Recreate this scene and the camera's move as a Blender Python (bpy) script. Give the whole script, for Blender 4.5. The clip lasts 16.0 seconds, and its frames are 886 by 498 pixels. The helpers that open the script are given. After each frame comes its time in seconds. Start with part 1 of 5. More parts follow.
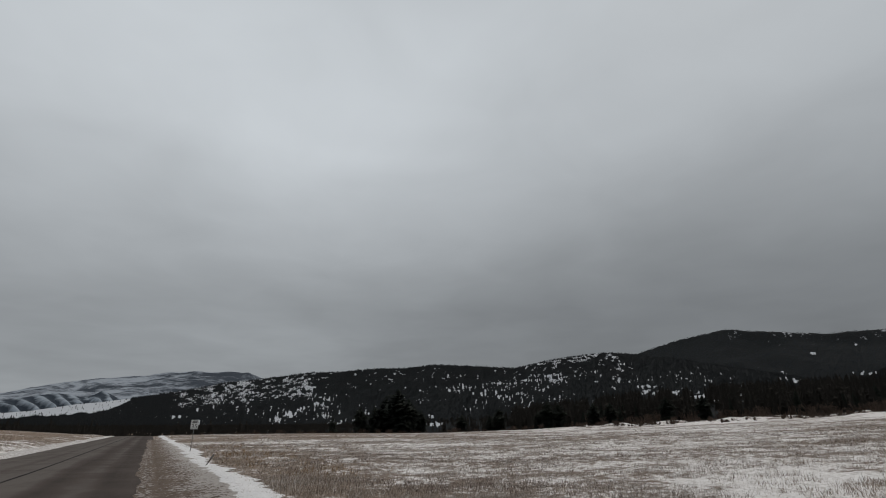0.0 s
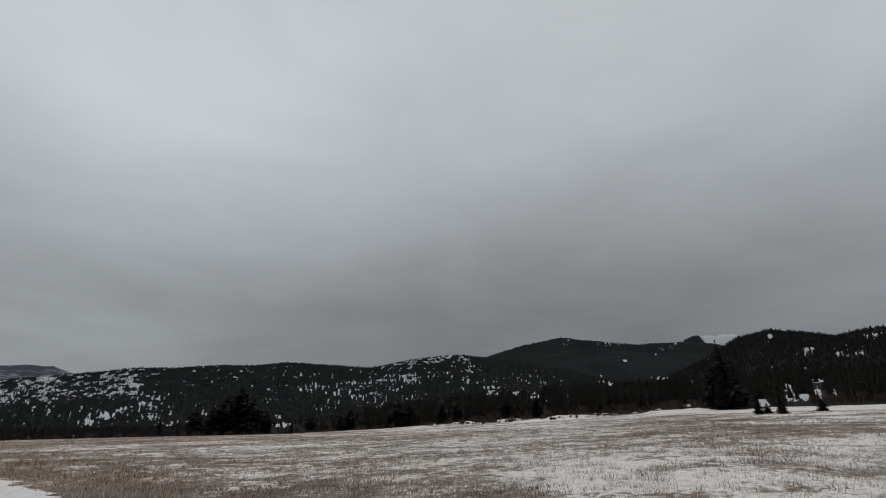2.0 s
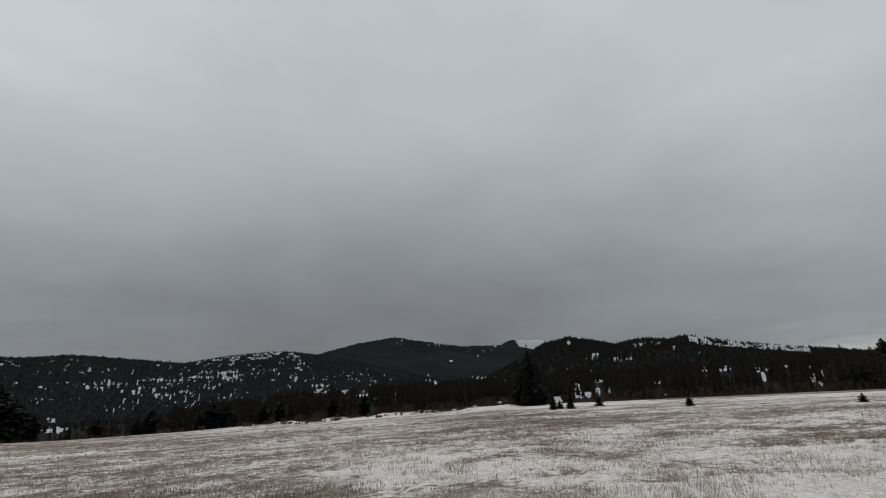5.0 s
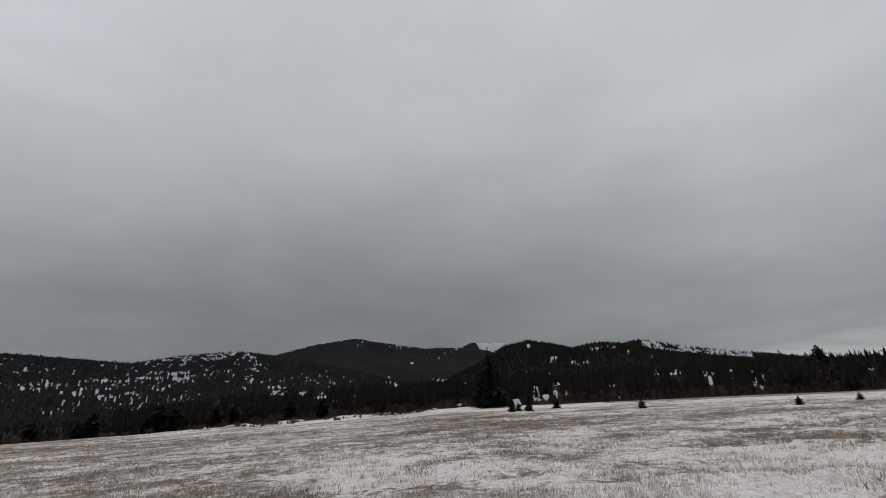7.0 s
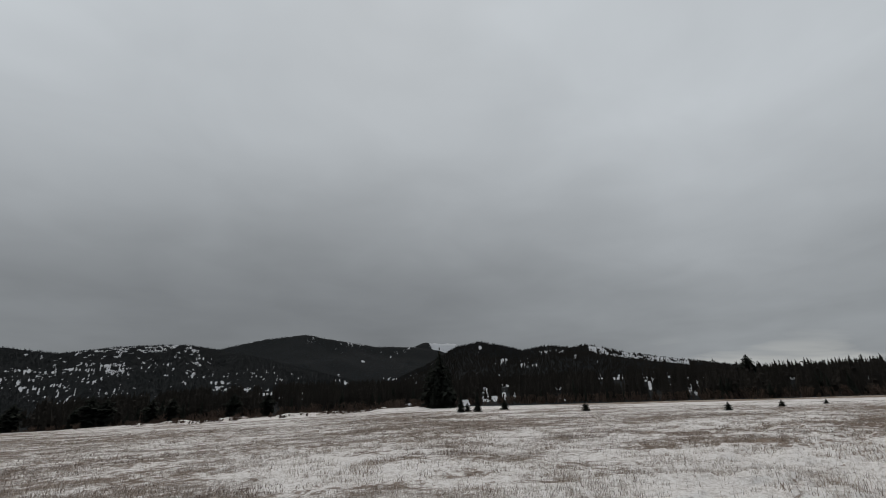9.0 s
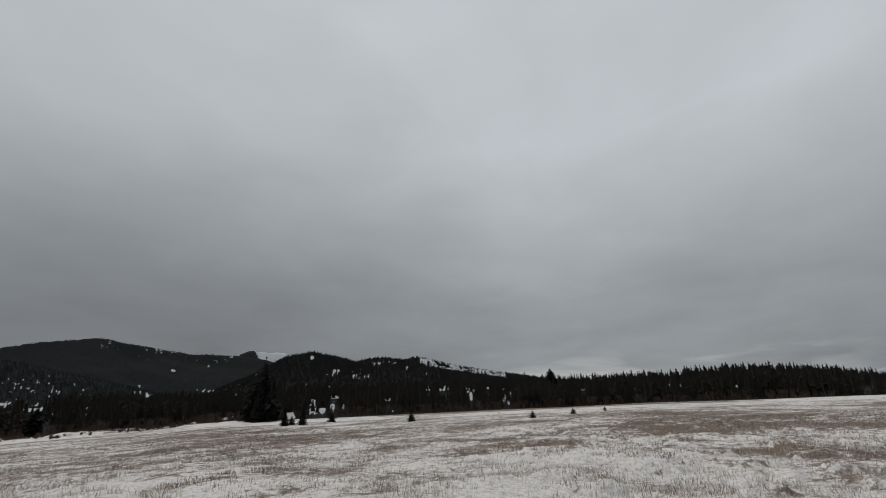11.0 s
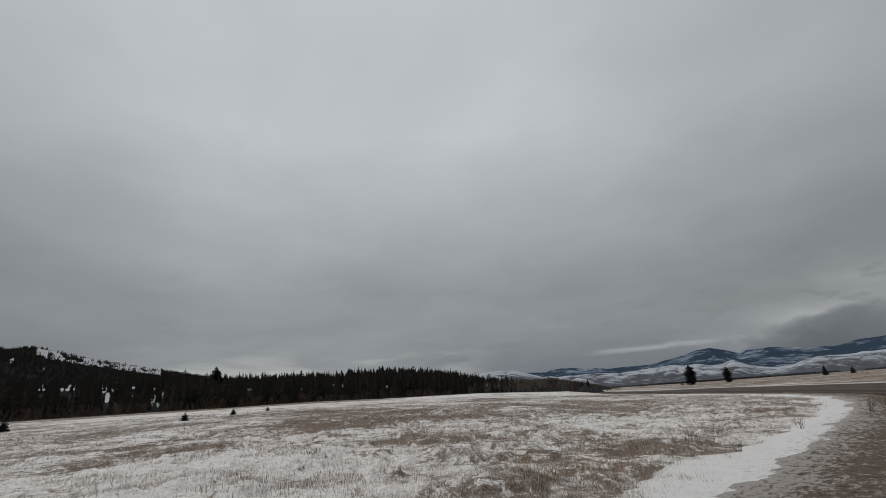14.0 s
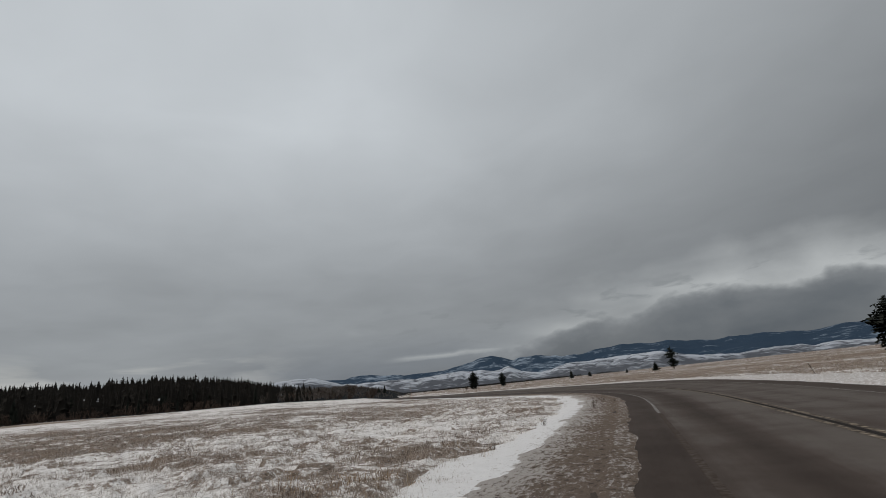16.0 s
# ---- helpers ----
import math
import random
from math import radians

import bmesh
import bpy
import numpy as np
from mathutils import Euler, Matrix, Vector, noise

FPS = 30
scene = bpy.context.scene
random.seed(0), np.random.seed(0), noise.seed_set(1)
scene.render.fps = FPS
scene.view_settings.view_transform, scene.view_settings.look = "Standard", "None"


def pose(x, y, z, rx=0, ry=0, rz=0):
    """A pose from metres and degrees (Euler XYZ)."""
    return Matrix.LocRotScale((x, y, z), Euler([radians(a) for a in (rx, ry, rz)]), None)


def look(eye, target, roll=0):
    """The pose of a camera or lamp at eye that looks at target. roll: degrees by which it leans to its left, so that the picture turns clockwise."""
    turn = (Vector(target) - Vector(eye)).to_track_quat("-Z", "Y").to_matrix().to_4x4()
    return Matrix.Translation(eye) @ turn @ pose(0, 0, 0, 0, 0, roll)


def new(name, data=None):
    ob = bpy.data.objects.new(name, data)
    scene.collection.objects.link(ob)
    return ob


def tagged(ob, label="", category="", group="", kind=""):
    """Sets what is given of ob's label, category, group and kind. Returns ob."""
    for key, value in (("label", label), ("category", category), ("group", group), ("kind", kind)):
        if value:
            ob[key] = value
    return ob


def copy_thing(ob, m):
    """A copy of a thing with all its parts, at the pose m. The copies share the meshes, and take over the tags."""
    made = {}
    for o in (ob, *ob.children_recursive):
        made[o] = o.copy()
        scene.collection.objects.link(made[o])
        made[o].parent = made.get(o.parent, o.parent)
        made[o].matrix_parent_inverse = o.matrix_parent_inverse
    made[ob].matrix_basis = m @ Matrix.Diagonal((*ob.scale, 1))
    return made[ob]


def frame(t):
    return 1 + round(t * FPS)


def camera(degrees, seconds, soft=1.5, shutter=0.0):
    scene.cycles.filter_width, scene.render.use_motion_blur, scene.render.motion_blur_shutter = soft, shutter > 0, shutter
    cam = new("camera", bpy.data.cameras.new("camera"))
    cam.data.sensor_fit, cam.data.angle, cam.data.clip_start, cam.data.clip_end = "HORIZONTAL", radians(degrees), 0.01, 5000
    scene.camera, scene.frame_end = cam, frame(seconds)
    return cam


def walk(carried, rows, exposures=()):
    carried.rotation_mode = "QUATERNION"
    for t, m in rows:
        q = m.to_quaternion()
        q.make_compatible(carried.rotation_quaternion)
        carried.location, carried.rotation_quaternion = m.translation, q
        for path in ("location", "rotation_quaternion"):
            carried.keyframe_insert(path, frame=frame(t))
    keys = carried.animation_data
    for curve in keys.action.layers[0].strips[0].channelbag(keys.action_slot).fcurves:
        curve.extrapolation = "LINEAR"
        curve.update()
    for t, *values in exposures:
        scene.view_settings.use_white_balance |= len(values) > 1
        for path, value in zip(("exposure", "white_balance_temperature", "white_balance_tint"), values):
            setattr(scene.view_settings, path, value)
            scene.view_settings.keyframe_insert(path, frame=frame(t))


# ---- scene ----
cam = camera(87.26, 16.0, soft=0.9)
PATH = [
    (0.0, pose(0.000, 0.000, 1.600, 110.52, 0.30, 0.00)),
    (0.5, pose(0.026, 0.007, 1.601, 110.74, -0.16, -2.48)),
    (1.0, pose(0.029, 0.021, 1.601, 110.82, 0.08, -6.24)),
    (1.5, pose(0.037, 0.014, 1.596, 110.51, 0.49, -11.96)),
    (2.0, pose(0.031, 0.014, 1.597, 110.30, 0.90, -17.07)),
    (2.5, pose(0.014, 0.028, 1.594, 110.23, 1.07, -21.95)),
    (3.0, pose(0.036, 0.017, 1.593, 110.11, 0.69, -25.36)),
    (3.5, pose(0.051, -0.002, 1.591, 110.11, 0.55, -28.40)),
    (4.0, pose(0.095, -0.047, 1.594, 109.65, 0.71, -31.43)),
    (4.5, pose(0.126, -0.086, 1.595, 109.57, 1.12, -34.36)),
    (5.0, pose(0.134, -0.089, 1.603, 109.61, 1.94, -36.97)),
    (7.5, pose(0.122, -0.050, 1.606, 109.66, 1.86, -41.90)),
    (8.0, pose(0.126, -0.052, 1.607, 109.43, 1.59, -42.14)),
    (10.5, pose(0.126, -0.052, 1.594, 110.08, 1.93, -62.83)),
    (11.0, pose(0.139, -0.104, 1.597, 110.20, 2.44, -67.37)),
    (11.5, pose(0.157, -0.118, 1.599, 110.18, 2.81, -71.59)),
    (12.0, pose(0.154, -0.121, 1.590, 109.92, 2.47, -78.11)),
    (12.5, pose(0.139, -0.137, 1.595, 109.25, 2.59, -84.76)),
    (13.0, pose(0.147, -0.156, 1.610, 108.79, 3.38, -90.79)),
    (13.5, pose(0.142, -0.175, 1.595, 108.56, 3.76, -96.87)),
    (14.0, pose(0.121, -0.254, 1.584, 107.99, 3.98, -105.20)),
    (14.5, pose(0.068, -0.356, 1.594, 107.42, 4.33, -111.55)),
    (15.0, pose(0.113, -0.472, 1.590, 107.32, 4.59, -117.24)),
    (15.5, pose(0.172, -0.633, 1.599, 107.27, 4.73, -123.78)),
    (16.0, pose(0.176, -0.797, 1.600, 106.81, 5.82, -128.71)),
]
walk(cam, PATH, [(0.0, 0.0), (10.5, 0.0), (12.5, -0.03), (14.5, -0.02), (16.0, 0.06)])

# ---- light ----
SUN_AZ, SUN_EL = 40.0, 48.0          # the bright part of the overcast
world = bpy.data.worlds.new("overcast_sky")
scene.world = world
world.use_nodes = True


class Nodes:
    """A short way to write node trees."""

    def __init__(self, tree):
        self.tree = tree
        tree.nodes.clear()

    def add(self, kind, **props):
        n = self.tree.nodes.new(kind)
        for k, v in props.items():
            if k == "operation":
                n.operation = v
            elif k == "data_type":
                n.data_type = v
            elif k == "blend_type":
                n.blend_type = v
            elif k == "noise_dimensions":
                n.noise_dimensions = v
        return n

    def put(self, a, b):
        if isinstance(a, (int, float, tuple, list)):
            b.default_value = a
        else:
            self.tree.links.new(a, b)

    def math(self, op, a, b=0.0, clamp=False):
        n = self.add("ShaderNodeMath", operation=op)
        n.use_clamp = clamp
        self.put(a, n.inputs[0])
        self.put(b, n.inputs[1])
        return n.outputs[0]

    def mix(self, f, a, b, blend="MIX"):
        n = self.add("ShaderNodeMix", data_type="RGBA", blend_type=blend)
        self.put(f, n.inputs[0])
        self.put((*a, 1) if isinstance(a, tuple) and len(a) == 3 else a, n.inputs[6])
        self.put((*b, 1) if isinstance(b, tuple) and len(b) == 3 else b, n.inputs[7])
        return n.outputs[2]

    def ramp(self, f, stops):
        n = self.add("ShaderNodeValToRGB")
        while len(n.color_ramp.elements) < len(stops):
            n.color_ramp.elements.new(0.5)
        for e, (p, c) in zip(n.color_ramp.elements, stops):
            e.position = p
            e.color = (c, c, c, 1) if isinstance(c, (int, float)) else (*c, 1)
        self.put(f, n.inputs[0])
        return n.outputs[0]

    def noise(self, vec, scale, detail=4.0, rough=0.55, warp=0.0):
        n = self.add("ShaderNodeTexNoise")
        if vec is not None:
            self.put(vec, n.inputs["Vector"])
        n.inputs["Scale"].default_value = scale
        n.inputs["Detail"].default_value = detail
        n.inputs["Roughness"].default_value = rough
        n.inputs["Distortion"].default_value = warp
        return n.outputs["Fac"]

    def scaled(self, vec, s):
        n = self.add("ShaderNodeVectorMath", operation="MULTIPLY")
        self.put(vec, n.inputs[0])
        n.inputs[1].default_value = s
        return n.outputs[0]

    def dot(self, vec, d):
        n = self.add("ShaderNodeVectorMath", operation="DOT_PRODUCT")
        self.put(vec, n.inputs[0])
        n.inputs[1].default_value = d
        return n.outputs["Value"]


def toward(az, el=0.0):
    a, e = radians(az), radians(el)
    return (math.sin(a) * math.cos(e), math.cos(a) * math.cos(e), math.sin(e))


w = Nodes(world.node_tree)
way = w.add("ShaderNodeTexCoord").outputs["Generated"]
xyz = w.add("ShaderNodeSeparateXYZ")
w.put(way, xyz.inputs[0])
up = w.math("MAXIMUM", xyz.outputs["Z"], 0.0)
# cloud deck: light grows from the horizon upwards
deck = w.ramp(up, [(0.0, 0.30), (0.10, 0.255), (0.22, 0.28), (0.36, 0.375), (0.52, 0.50), (0.72, 0.53), (1.0, 0.50)])
# thinner, brighter cloud in the north-west; heavier in the south and low over the hills
thin = w.ramp(w.dot(way, toward(-65, 18)), [(0.2, 1.0), (0.6, 1.08), (0.97, 1.20)])
glow = w.ramp(w.dot(way, toward(75, 30)), [(0.0, 0.95), (0.7, 0.98), (1.0, 1.06)])
heavy = w.ramp(w.dot(way, toward(192, 26)), [(0.0, 1.03), (0.5, 1.03), (0.85, 0.84), (1.0, 0.60)])
brow = w.ramp(w.dot(way, toward(32, 6)), [(0.70, 1.0), (0.90, 0.83), (1.0, 0.70)])
# flat plan of the deck, so that its billows draw together at the horizon
flat = w.add("ShaderNodeVectorMath", operation="DIVIDE")
den = w.math("ADD", up, 0.12)
comb = w.add("ShaderNodeCombineXYZ")
for k in ("X", "Y", "Z"):
    w.put(den, comb.inputs[k])
w.put(way, flat.inputs[0])
w.put(comb.outputs[0], flat.inputs[1])
soft_billow = w.ramp(w.noise(flat.outputs[0], 0.75, 3.0, 0.45, 0.3), [(0.3, 0.90), (0.7, 1.10)])
fine_billow = w.ramp(w.noise(flat.outputs[0], 2.6, 4.0, 0.5, 0.4), [(0.3, 0.96), (0.7, 1.04)])
# low cloud bank over the far mountains, higher towards the south, with bright open sky above it and loose scud
puff = w.noise(w.scaled(way, (1.0, 1.0, 1.5)), 9.0, 5.0, 0.5, 0.1)
toward_bank = w.dot(way, toward(163, 4))
bank_top = w.ramp(toward_bank, [(0.74, 0.045), (0.90, 0.060), (0.965, 0.085), (0.988, 0.110), (1.0, 0.117)])
rim = w.math("ADD", w.math("SUBTRACT", up, bank_top), w.math("ADD", w.math("MULTIPLY", w.math("SUBTRACT", puff, 0.5), 0.10), 0.5))
side = w.ramp(toward_bank, [(0.62, 0.0), (0.80, 0.55), (0.94, 1.0)])
strip_f = w.math("MULTIPLY", w.ramp(rim, [(0.494, 0.0), (0.512, 0.92), (0.535, 0.62), (0.60, 0.0)]), w.ramp(toward_bank, [(0.84, 0.0), (0.90, 0.35), (0.97, 1.0)]))
strip_f = w.math("MULTIPLY", strip_f, w.ramp(w.noise(w.scaled(way, (1.0, 1.0, 4.0)), 3.1, 3.0, 0.45, 0.2), [(0.36, 0.35), (0.56, 1.0)]))
bank_f = w.math("MULTIPLY", w.ramp(rim, [(0.476, 0.96), (0.512, 0.0)]), side)
slit = w.math("MULTIPLY", w.ramp(w.math("ADD", up, w.math("MULTIPLY", w.math("SUBTRACT", puff, 0.5), 0.02)), [(0.063, 0.0), (0.069, 0.65), (0.076, 0.0)]), w.ramp(w.dot(way, toward(130, 4)), [(0.991, 0.0), (0.997, 1.0)]))
strip_f = w.math("MAXIMUM", strip_f, slit)
low_blue = w.math("MULTIPLY", w.ramp(w.dot(way, toward(124, 3)), [(0.93, 0.0), (0.98, 1.0)]), w.ramp(up, [(0.045, 0.50), (0.13, 0.0)]))
scud = w.ramp(w.noise(w.scaled(way, (1.0, 1.0, 3.2)), 15.0, 4.0, 0.5, 0.3), [(0.58, 0.0), (0.68, 0.5)])
scud = w.math("MULTIPLY", w.math("MULTIPLY", scud, side), w.ramp(up, [(0.05, 0.0), (0.09, 1.0), (0.15, 1.0), (0.18, 0.0)]))
# a few pale rifts low over the woods in the east
rift = w.ramp(w.noise(w.scaled(way, (1.0, 1.0, 4.5)), 5.2, 4.0, 0.5, 0.4), [(0.47, 0.0), (0.66, 0.8)])
rift = w.math("MULTIPLY", w.math("MULTIPLY", rift, w.ramp(up, [(0.03, 0.6), (0.08, 1.0), (0.13, 0.0)])), w.ramp(w.dot(way, toward(86, 4)), [(0.88, 0.0), (0.975, 1.0)]))
grey = w.math("MULTIPLY", deck, glow)
grey = w.math("MULTIPLY", grey, heavy)
grey = w.math("MULTIPLY", grey, thin)
grey = w.math("MULTIPLY", grey, brow)
grey = w.math("MULTIPLY", grey, soft_billow)
grey = w.math("MULTIPLY", grey, fine_billow)
cloud = w.mix(1.0, (0.94, 1.0, 1.05), grey, "MULTIPLY")
cloud = w.mix(low_blue, cloud, (0.10, 0.12, 0.15))
cloud = w.mix(rift, cloud, (0.47, 0.475, 0.46))
cloud = w.mix(strip_f, cloud, (0.45, 0.47, 0.475))
cloud = w.mix(scud, cloud, (0.20, 0.215, 0.225))
tuft = w.ramp(w.noise(w.scaled(way, (1.0, 1.0, 2.2)), 7.0, 5.0, 0.5, 0.2), [(0.36, 0.0), (0.68, 1.0)])
bank_tone = w.math("ADD", w.math("MULTIPLY", tuft, 0.45), w.ramp(rim, [(0.42, 0.0), (0.51, 0.55)]))
cloud = w.mix(bank_f, cloud, w.mix(bank_tone, (0.092, 0.105, 0.120), (0.185, 0.196, 0.205)))
sky = w.add("ShaderNodeTexSky")
sky.sky_type = "NISHITA"
sky.sun_disc = False
sky.sun_elevation, sky.sun_rotation = radians(SUN_EL), radians(SUN_AZ)
bg_sky, bg_cloud, both = w.add("ShaderNodeBackground"), w.add("ShaderNodeBackground"), w.add("ShaderNodeMixShader")
w.put(sky.outputs[0], bg_sky.inputs[0])
bg_sky.inputs[1].default_value = 0.05
w.put(cloud, bg_cloud.inputs[0])
bg_cloud.inputs[1].default_value = 1.0
both.inputs[0].default_value = 0.97
w.put(bg_sky.outputs[0], both.inputs[1])
w.put(bg_cloud.outputs[0], both.inputs[2])
w.put(both.outputs[0], w.add("ShaderNodeOutputWorld").inputs[0])

sun = new("sun", bpy.data.lights.new("sun", "SUN"))
sun.data.energy, sun.data.angle, sun.data.color = 0.8, radians(40), (1.0, 0.90, 0.80)
sun.matrix_world = look(toward(SUN_AZ, SUN_EL), (0, 0, 0))


# ---- materials ----
def material(name, build, rough=0.95, spec=0.03):
    m = bpy.data.materials.new(name)
    m.use_nodes = True
    n = Nodes(m.node_tree)
    out, bsdf = n.add("ShaderNodeOutputMaterial"), n.add("ShaderNodeBsdfPrincipled")
    n.put(bsdf.outputs[0], out.inputs[0])
    bsdf.inputs["Roughness"].default_value = rough
    bsdf.inputs["Specular IOR Level"].default_value = spec
    colour, height, depth = build(n, bsdf)
    n.put((*colour, 1) if isinstance(colour, tuple) else colour, bsdf.inputs["Base Color"])
    if height is not None:
        b = n.add("ShaderNodeBump")
        b.inputs["Strength"].default_value = 1.0
        b.inputs["Distance"].default_value = depth
        n.put(height, b.inputs["Height"])
        n.put(b.outputs[0], bsdf.inputs["Normal"])
    return m


def place(n):
    return n.add("ShaderNodeTexCoord").outputs["Object"]


def strip_uv(n):
    return n.add("ShaderNodeTexCoord").outputs["UV"]


def field_look(n, bsdf):
    p = place(n)
    broad = n.noise(n.scaled(p, (0.05, 0.12, 0.1)), 1.0, 3.0, 0.55, 0.6)
    mid = n.noise(p, 0.5, 5.0, 0.6, 0.3)
    fine = n.noise(p, 3.2, 6.0, 0.68)
    tiny = n.noise(p, 17.0, 4.0, 0.6)
    cover = n.math("ADD", n.math("MULTIPLY", broad, 0.26), n.math("MULTIPLY", mid, 0.26))
    cover = n.math("ADD", cover, n.math("MULTIPLY", fine, 0.32))
    cover = n.math("ADD", cover, n.math("MULTIPLY", tiny, 0.16))
    attr = n.add("ShaderNodeAttribute")
    attr.attribute_name = "bare"
    cover = n.math("ADD", cover, n.math("MULTIPLY", attr.outputs["Fac"], 0.075))
    dry = n.ramp(cover, [(0.479, 0.0), (0.521, 1.0)])
    straw = n.mix(n.noise(p, 1.3, 4.0), (0.195, 0.150, 0.122), (0.40, 0.325, 0.268))
    straw = n.mix(n.ramp(tiny, [(0.35, 0.0), (0.6, 1.0)]), (0.085, 0.065, 0.053), straw)
    crust = n.math("ADD", n.math("MULTIPLY", n.noise(p, 7.0, 6.0, 0.7), 0.6), n.math("MULTIPLY", n.noise(p, 30.0, 4.0, 0.6), 0.4))
    white = n.mix(n.ramp(crust, [(0.38, 0.0), (0.54, 1.0)]), (0.52, 0.475, 0.44), (0.88, 0.85, 0.83))
    straw = n.mix(n.math("MULTIPLY", attr.outputs["Fac"], 0.38, True), straw, (0.31, 0.228, 0.162))
    return n.mix(dry, white, straw), n.math("ADD", fine, n.math("MULTIPLY", tiny, 0.4)), 0.06


def bank_look(n, bsdf):
    p = place(n)
    sx = n.add("ShaderNodeSeparateXYZ")
    n.put(strip_uv(n), sx.inputs[0])
    roadside = n.ramp(n.math("ADD", sx.outputs["X"], 3.0), [(0.25, 0.0), (0.9, 0.05), (1.5, 0.15)])
    grit = n.ramp(n.math("ADD", n.noise(p, 8.0, 6.0, 0.72, 0.3), roadside), [(0.59, 0.0), (0.66, 1.0)])
    white = n.mix(n.noise(p, 3.0, 5.0), (0.72, 0.70, 0.69), (0.84, 0.825, 0.82))
    return n.mix(n.math("MULTIPLY", grit, 0.65), white, (0.27, 0.215, 0.175)), n.noise(p, 7.0, 6.0, 0.6), 0.06


def gravel_look(n, bsdf):
    p = place(n)
    uv = strip_uv(n)
    sx = n.add("ShaderNodeSeparateXYZ")
    n.put(uv, sx.inputs[0])
    toward_bank = n.ramp(n.math("MULTIPLY", sx.outputs["X"], -0.4), [(0.0, 0.05), (0.10, 0.06), (0.15, -0.05), (0.19, -0.12), (0.24, 0.01), (0.45, 0.07), (0.60, 0.12), (0.80, 0.19), (1.0, 0.25)])     # more snow left towards the bank
    flakes = n.noise(n.scaled(uv, (7.0, 4.6, 1.0)), 1.0, 6.0, 0.72, 0.3)
    drift = n.noise(p, 0.7, 4.0, 0.6)
    fine = n.noise(p, 16.0, 6.0, 0.7)
    f = n.math("ADD", n.math("ADD", n.math("MULTIPLY", flakes, 0.7), n.math("MULTIPLY", drift, 0.3)), toward_bank)
    ripple = n.noise(n.scaled(uv, (9.0, 3.4, 1.0)), 1.0, 4.0, 0.6, 1.2)
    f = n.math("ADD", f, n.math("MULTIPLY", n.math("SUBTRACT", ripple, 0.5), 0.45))
    snow_f = n.ramp(f, [(0.56, 0.0), (0.66, 1.0)])
    mud = n.mix(fine, (0.090, 0.068, 0.054), (0.31, 0.245, 0.20))
    mud = n.mix(n.ramp(flakes, [(0.3, 1.0), (0.45, 0.0)]), mud, (0.06, 0.048, 0.04))
    slush = n.mix(fine, (0.36, 0.315, 0.28), (0.66, 0.625, 0.60))
    return n.mix(snow_f, mud, slush), n.math("ADD", n.math("ADD", flakes, ripple), n.math("MULTIPLY", fine, 0.4)), 0.10


def asphalt_look(n, bsdf):
    p = place(n)
    uv = strip_uv(n)
    sx = n.add("ShaderNodeSeparateXYZ")
    n.put(uv, sx.inputs[0])
    sway = n.math("MULTIPLY", n.math("SUBTRACT", n.noise(n.scaled(uv, (0.2, 0.06, 1.0)), 1.0, 3.0), 0.5), 0.06)
    lane = n.math("ADD", n.math("MULTIPLY", sx.outputs["X"], 0.1), sway)
    # wet dark wheel paths and paler, salted strips between them
    tracks = n.ramp(lane, [(0.0, 0.40), (0.09, 0.34), (0.14, 0.52), (0.19, 0.42), (0.235, 0.33), (0.30, 0.54), (0.42, 0.60), (0.48, 0.48), (0.53, 0.56), (0.62, 0.49), (0.70, 0.58), (0.80, 0.48), (0.95, 0.38)])
    streak = n.noise(n.scaled(uv, (0.9, 0.03, 1.0)), 1.0, 5.0, 0.6, 0.5)
    blotch = n.noise(p, 0.45, 6.0, 0.65)
    grain = n.noise(p, 70.0, 3.0, 0.6)
    f = n.math("ADD", n.math("MULTIPLY", tracks, 0.55), n.math("ADD", n.math("MULTIPLY", streak, 0.20), n.math("MULTIPLY", blotch, 0.25)))
    base = n.ramp(f, [(0.38, (0.034, 0.023, 0.018)), (0.47, (0.074, 0.056, 0.047)), (0.55, (0.140, 0.121, 0.108))])
    base = n.mix(0.3, base, n.ramp(grain, [(0.3, (0.035, 0.027, 0.023)), (0.7, (0.12, 0.10, 0.088))]))
    bsdf.inputs["Roughness"].default_value = 0.75
    return base, grain, 0.006


def paint_look(colour):
    def build(n, bsdf):
        p = place(n)
        wear = n.ramp(n.noise(p, 5.0, 6.0, 0.7), [(0.36, 0.0), (0.56, 0.92)])
        return n.mix(wear, colour, (0.055, 0.046, 0.040)), None, 0
    return build


def faint_look(n, bsdf):
    p = place(n)
    left = n.ramp(n.noise(p, 9.0, 6.0, 0.72), [(0.42, 0.0), (0.66, 0.8)])
    return n.mix(left, (0.055, 0.041, 0.034), (0.125, 0.108, 0.096)), None, 0


def hill_look(n, bsdf):
    p = place(n)
    a = n.noise(p, 0.008, 6.0, 0.62, 0.5)
    b = n.noise(p, 0.07, 5.0, 0.68)
    f = n.math("ADD", n.math("MULTIPLY", a, 0.3), n.math("MULTIPLY", b, 0.7))
    attr = n.add("ShaderNodeAttribute")
    attr.attribute_name = "open"
    f = n.math("ADD", f, n.math("MULTIPLY", attr.outputs["Fac"], 0.35))
    snow_f = n.ramp(f, [(0.66, 0.0), (0.76, 1.0)])
    litter = n.mix(b, (0.008, 0.011, 0.012), (0.030, 0.031, 0.032))
    return n.mix(snow_f, litter, (0.54, 0.555, 0.58)), b, 3.0


